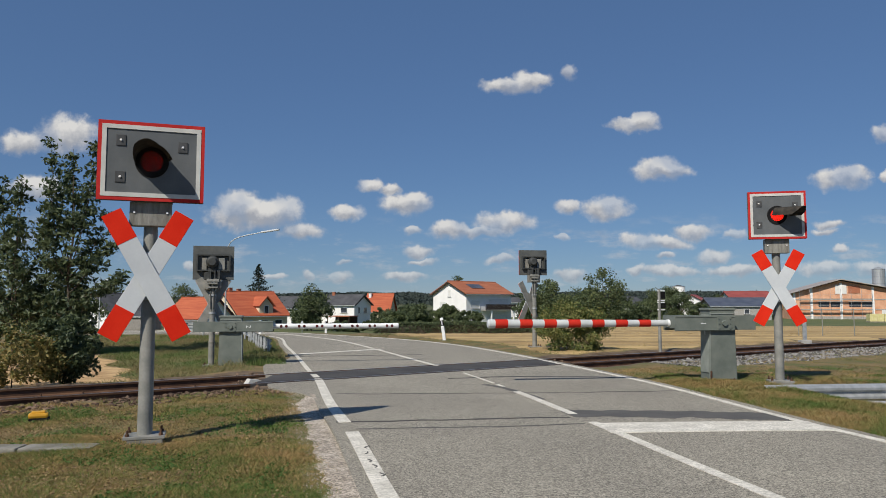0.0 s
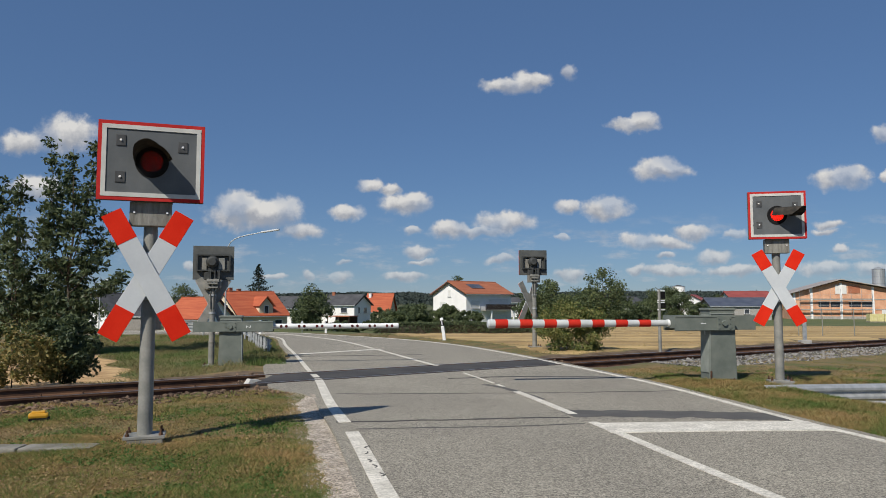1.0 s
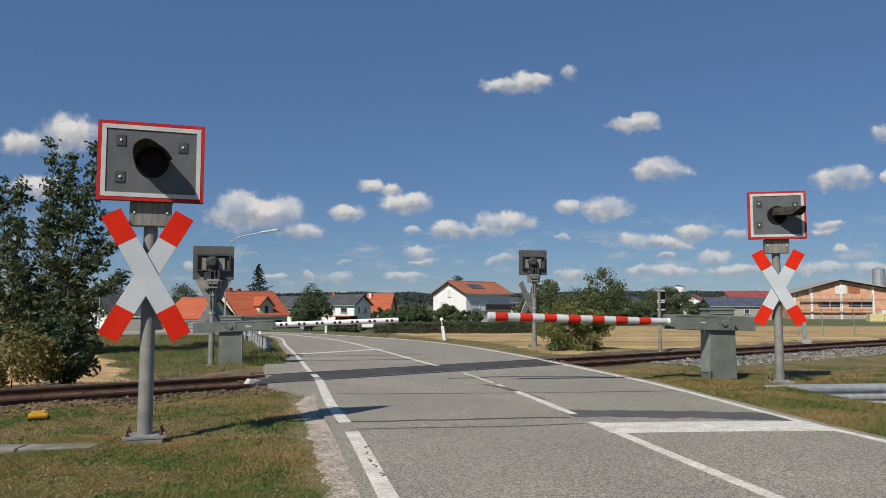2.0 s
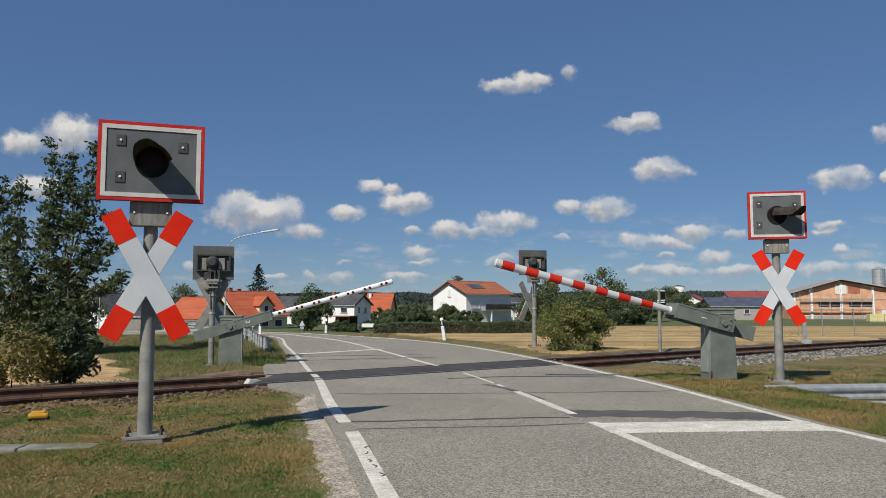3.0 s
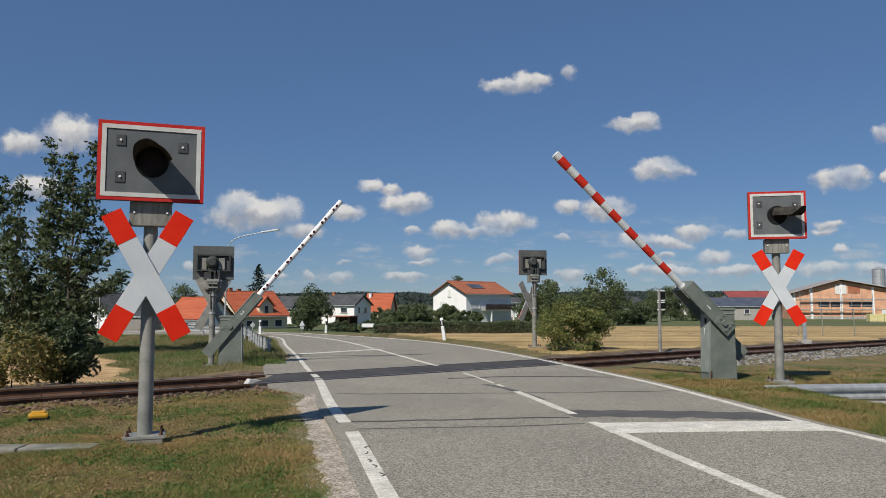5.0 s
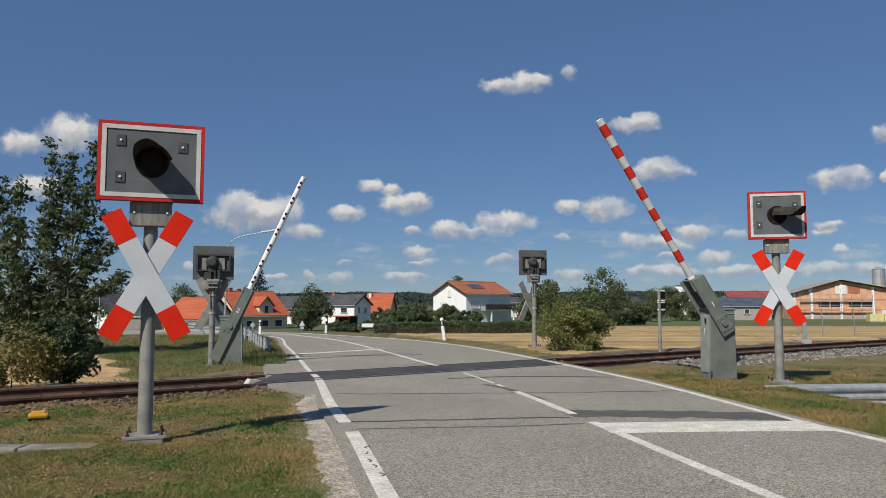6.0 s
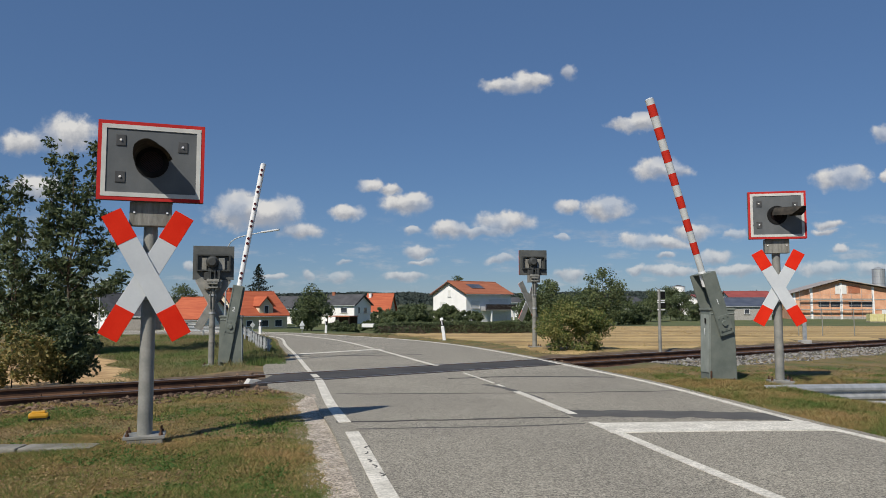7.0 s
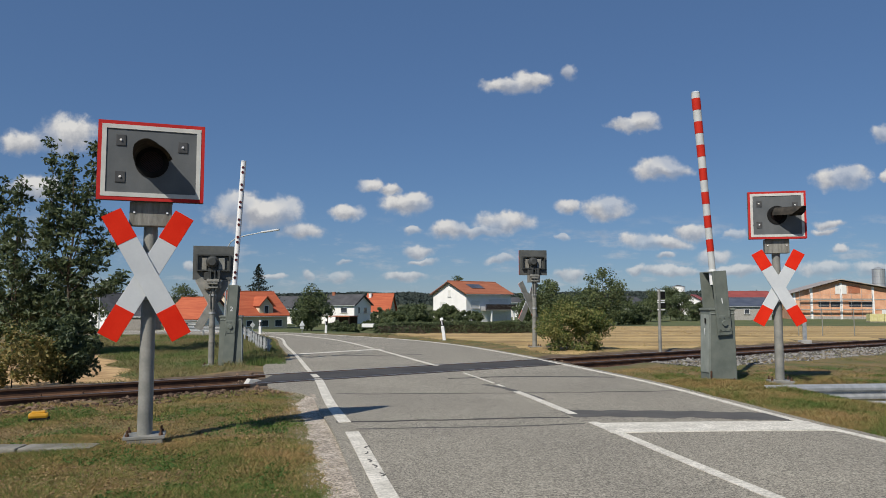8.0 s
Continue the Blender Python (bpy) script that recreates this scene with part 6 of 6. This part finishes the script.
def build_small():
    delineator(0.06, 29.6, 0.0, 0.92, "white roadside post with black band at the field edge", -8)
    delineator(px(577, 43), 43.2, -0.12, 0.62, "far white roadside post", 0)
    delineator(px(462, 36.0), 36.0, -0.05, 0.72, "white roadside post behind the guard rail", 0)
    # guard rail beyond the crossing
    g = thing("guard_rail", "zinc guard rail along the road beyond the crossing", "guard rail", pose(0, 0, 0))
    pts = [(-4.85, 20.6), (-5.45, 22.2), (-6.0, 23.8), (-7.0, 27.0), (-8.3, 31.0), (-9.9, 33.4), (-12.5, 35.2)]
    w_beam(pts, 0.20, g, M_GALV)
    for x, y in spline(pts, 1.6)[::1]:
        part("post", box((x, y, 0.0), (0.06, 0.12, 0.95), bevel=0.004), M_GALV, g)
    # guard rail before the right signal
    g = thing("guard_rail", "zinc guard rail ending beside the signal post", "guard rail", pose(0, 0, 0))
    pts = [(5.42, 12.55), (6.6, 12.72), (8.0, 12.85), (10.5, 12.85)]
    w_beam(pts, -0.24, g, M_GALV)
    w_beam([(6.45, 11.3), (7.6, 11.15), (9.5, 11.0)], -0.34, g, M_GALV)
    for x, y in ((6.2, 12.75), (8.2, 12.95), (10.2, 12.95), (7.2, 11.3), (9.0, 11.15)):
        part("post", box((x, y, -0.35), (0.06, 0.1, 0.5), bevel=0.004), M_GALV, g)
    # yellow-capped track marker
    t = thing("track_marker", "yellow capped black box beside the track", "track box", pose(-4.95, 9.12, -0.08, 0, 0, 25))
    part("base", box((0.01, 0, 0.05), (0.23, 0.17, 0.16), bevel=0.02), M_BLACK, t, "black box")
    part("cable", tube([(0.1, 0, 0.06), (0.17, 0.01, 0.05), (0.24, 0.03, -0.02)], [0.035, 0.03, 0.03], 8), M_BLACK, t, "black cable entry")
    part("cap", box((0, 0, 0.155), (0.22, 0.17, 0.06), bevel=0.025), M_YELLOW, t, "yellow plastic cap")
    part("cap_top", box((0, 0, 0.192), (0.15, 0.11, 0.025), bevel=0.012), M_YELLOW, t)
    t = thing("concrete_slab", "weathered concrete duct cover in the grass", "slab", pose(-4.42, 7.25, 0.006, 0, 0, 4))
    for k in range(3):
        part("slab", box((-0.72 + k * 0.7, 0, 0.01), (0.68, 0.26, 0.07), bevel=0.015), M_SLAB, t)
    t = thing("cable_box", "small pale junction cover at the rail", "track box", pose(-3.5, 13.75, 0.0, 0, 0, 35))
    part("cover", prism([(-0.20, -0.15), (0.20, -0.15), (0.14, 0.02), (-0.06, 0.05)], 0.2), M_BORDER, t)
    # track-side mast with small plates
    m = thing("track_sign", "thin grey mast with small black and white plates", "railway sign", pose(6.72, 22.9, 0.0, 0, 0, 20))
    part("mast", rod((0, 0, -0.2), (0, 0, 1.92), 0.05, 0.045, 12), M_POST, m, "grey mast")
    part("plate", box((0.12, 0.0, 1.72), (0.20, 0.03, 0.22), bevel=0.004), M_BLACK, m, "black plate")
    part("plate", box((0.12, 0.0, 1.40), (0.22, 0.03, 0.16), bevel=0.004), M_BLACK, m, "black plate")
    for z in (1.86, 1.56, 1.50, 1.27):
        part("bar", box((0.06, -0.02, z), (0.28, 0.02, 0.035), bevel=0.003), M_WHITE, m, "white bar")
    t = thing("kilometre_post", "short pale post beyond the track", "post", pose(13.85, 28.3, 0.0))
    part("post", box((0, 0, 0.45), (0.13, 0.09, 1.0), bevel=0.01), M_GALV, t)
    part("foot", box((0, 0, 0.0), (0.4, 0.3, 0.16), bevel=0.02), M_CONCRETE, t)
    for c in (1452, 1410, 1508):
        p = thing("fence_post", "thin grey post at the field edge", "post", pose(px(c, 34), 34, 0.0), "field posts")
        part("post", rod((0, 0, -0.1), (0, 0, 1.25), 0.02, n=8), M_POST, p)
    # wrapped bricks in front of the building site
    p = thing("brick_pallet", "pale yellow wrapped building blocks on a pallet", "pallet", pose(px(1552, 150), 150, float(terrain(px(1552, 150), 150)), 0, 0, -10))
    part("pallet", box((0, 0, 0.08), (4.2, 2.2, 0.16), bevel=0.01), M_GREYWOOD, p, "grey wooden pallet")
    for k in range(3):
        part("block_stack", box((-1.38 + 1.38 * k, 0, 0.95), (1.3, 2.0, 1.55), bevel=0.05), M_PALEYELLOW, p, "pale yellow wrapped stack")
    # street lamp
    l = thing("street_lamp", "curved zinc street lamp beside the far road", "street lamp", pose(px(400, 45), 45, -0.06))
    pts = [Vector((0, 0, 0))] + [Vector((0, 0, 4.7)), Vector((0.06, 0, 5.0)), Vector((0.25, 0, 5.35)), Vector((0.6, 0, 5.58)), Vector((1.2, 0, 5.75)), Vector((2.1, 0, 5.93))]
    mast = bmesh.new()
    for a, b in zip(pts, pts[1:]):
        rod(a, b, 0.06 if a.z < 4 else 0.035, 0.04 if a.z < 4 else 0.03, 10, mast)
    part("mast", mast, M_GALV, l, "bent zinc mast")
    part("lantern", box((2.65, 0, 6.02), (1.15, 0.24, 0.10), Matrix.Rotation(radians(-9), 4, "Y"), 0.035), M_CROSSWHITE, l, "flat pale lantern")
    l = thing("street_lamp", "small street lamp near the white house", "street lamp", pose(px(178, 70), 70, -0.8))
    part("mast", rod((0, 0, 0), (0, 0, 4.2), 0.06, 0.045, 10), M_GALV, l)
    part("arm", rod((0, 0, 4.2), (0.5, 0, 4.55), 0.04, n=8), M_GALV, l)
    part("lantern", box((0.7, 0, 4.6), (0.5, 0.2, 0.09), bevel=0.02), M_GALV, l)
    # road signs far off
    for c, d, z, kind in ((449, 75, 1.1, 0), (536, 80, 1.2, 1)):
        s = thing("road_sign", "small grey-backed road sign on a thin pole", "road sign", pose(px(c, d), d, float(terrain(px(c, d), d))), "road signs")
        part("pole", rod((0, 0, -0.1), (0, 0, z + 0.4), 0.03, n=8), M_GALV, s)
        if kind == 0:
            part("plate", box((0, -0.04, z), (0.42, 0.02, 0.42), Matrix.Rotation(radians(45), 4, "Y"), 0.01), M_GALV, s, "diamond plate seen from behind")
        else:
            part("plate", prism([(-0.32, z - 0.2), (0.32, z - 0.2), (0.0, z + 0.36)], 0.02, at=-0.05), M_CROSSWHITE, s, "triangular plate")
            part("plate", box((0, -0.05, z - 0.42), (0.4, 0.02, 0.25), bevel=0.01), M_GALV, s)
    c = thing("carport", "low brown carport before the white house", "carport", pose(px(607, 150), 150, float(terrain(px(607, 150), 150)), 0, 0, -20))
    part("roof", box((0, 0, 2.1), (5.2, 4.0, 0.18), bevel=0.02), M_CHIMNEY, c, "flat brown roof")
    for x in (-2.4, 0.0, 2.4):
        part("post", box((x, -1.8, 0.9), (0.16, 0.16, 2.4), bevel=0.01), M_WOOD, c)
    part("wall", box((0, 1.7, 0.9), (5.0, 0.15, 2.4), bevel=0.01), M_WOOD, c)
    w = thing("boundary_wall", "low white garden wall", "wall", pose(px(652, 100), 100, -2.15))
    part("wall", box((0, 0, 0.80), (1.7, 0.3, 0.5), bevel=0.03), M_PLASTER, w)


build_ground()
build_shoulder()
build_road()
build_track()
SIGNALS = {
    "left": signal(pose(-3.085, 7.72, 0.0, 0, 0, 19), "light signal board with red lamp above a red and white saltire", cross_shift=-0.02),
    "right": signal(pose(5.985, 13.18, 0.0, 0, 0, -12), "light signal with visor and saltire beside the guard rail", 0.965, 0.85, 3.44, hood=HOOD_LONG, hood_r=0.14, hood_turn=46, hood_tilt=3),
    "far_left": signal(pose(-5.82, 18.6, -0.16, 0, 0, 195), "light signal seen from behind, grey back and saltire", 1.0, 0.86, 3.08, cross_z=1.61),
    "far_right": signal(pose(3.05, 24.6, -0.03, 0, 0, 188), "light signal at the field, seen from behind", 0.95, 0.84, 3.29, cross_turn=25, cross_shift=0.10, cross_z=1.57),
}
BARRIER_R = barrier(pose(5.22, 13.97, 0.0, 0, 0, 9.2), "lifting barrier with red and white striped boom", 4.45, 1.08, 1, "1", False, fore=0.98, aft=0.92)
BARRIER_L = barrier(pose(-5.12, 17.84, -0.20, 0, 0, 10), "lifting barrier with white boom and red reflectors", 4.05, 1.10, -1, "2", True, 0.25, 1.0, 0.86, False)
build_village()
build_plants()
build_small()
build_ballast()
build_grass()
build_weeds()
build_stubble()


def motions():
    # booms: seconds and degrees of lift
    right = [(0.0, 0.0), (1.7, 0.0), (1.95, 1.2), (2.3, 4.6), (2.8, 11.2), (3.0, 14.4), (3.5, 22.5), (4.0, 30.3), (4.5, 37.8), (5.25, 48.5), (6.0, 59.0), (6.5, 66.4), (7.0, 73.3), (7.5, 80.0), (8.0, 85.8)]
    left = [(0.0, 0.0), (1.7, 0.0), (1.95, 1.3), (2.3, 5.0), (2.8, 12.1), (3.0, 15.5), (3.5, 24.4), (4.0, 33.0), (4.5, 41.0), (5.15, 51.6), (5.8, 62.0), (6.5, 71.8), (7.0, 79.5), (7.2, 82.8), (7.4, 85.7), (7.6, 87.8), (7.8, 87.8), (8.0, 86.2)]
    b, arm, y = BARRIER_R
    walk(arm, [(t, pose(0, y, 1.08, 0, a, 0)) for t, a in right])
    b, arm, y = BARRIER_L
    walk(arm, [(t, pose(0, y, 1.10, 0, -a - 0.8 * min(1, a / 30), 0)) for t, a in left])
    # added lamp shutters do the blinking: 0 closed, 1 slotted (dim), 2 open
    lamps = {"left": [(0.0, 1), (0.033, 1), (0.1, 0), (0.3, 0), (0.367, 2), (0.833, 2), (0.9, 1), (1.0, 1), (1.1, 0), (1.267, 0), (1.3, 1), (1.367, 2), (1.8, 2), (1.867, 0), (8.0, 0)],
             "right": [(0.0, 2), (0.4, 2), (0.467, 0), (0.733, 0), (0.8, 1), (0.867, 2), (1.333, 2), (1.4, 1), (1.467, 0), (8.0, 0)],
             "far_left": [(0.0, 0), (8.0, 0)], "far_right": [(0.0, 0), (8.0, 0)]}
    for key, rows in lamps.items():
        s, shutter, zc, y0 = SIGNALS[key]
        walk(shutter, [(t, pose((0, -0.24, 0)[k], y0 + 0.028, zc - (0, 0, 0.262)[k])) for t, k in rows])


motions()
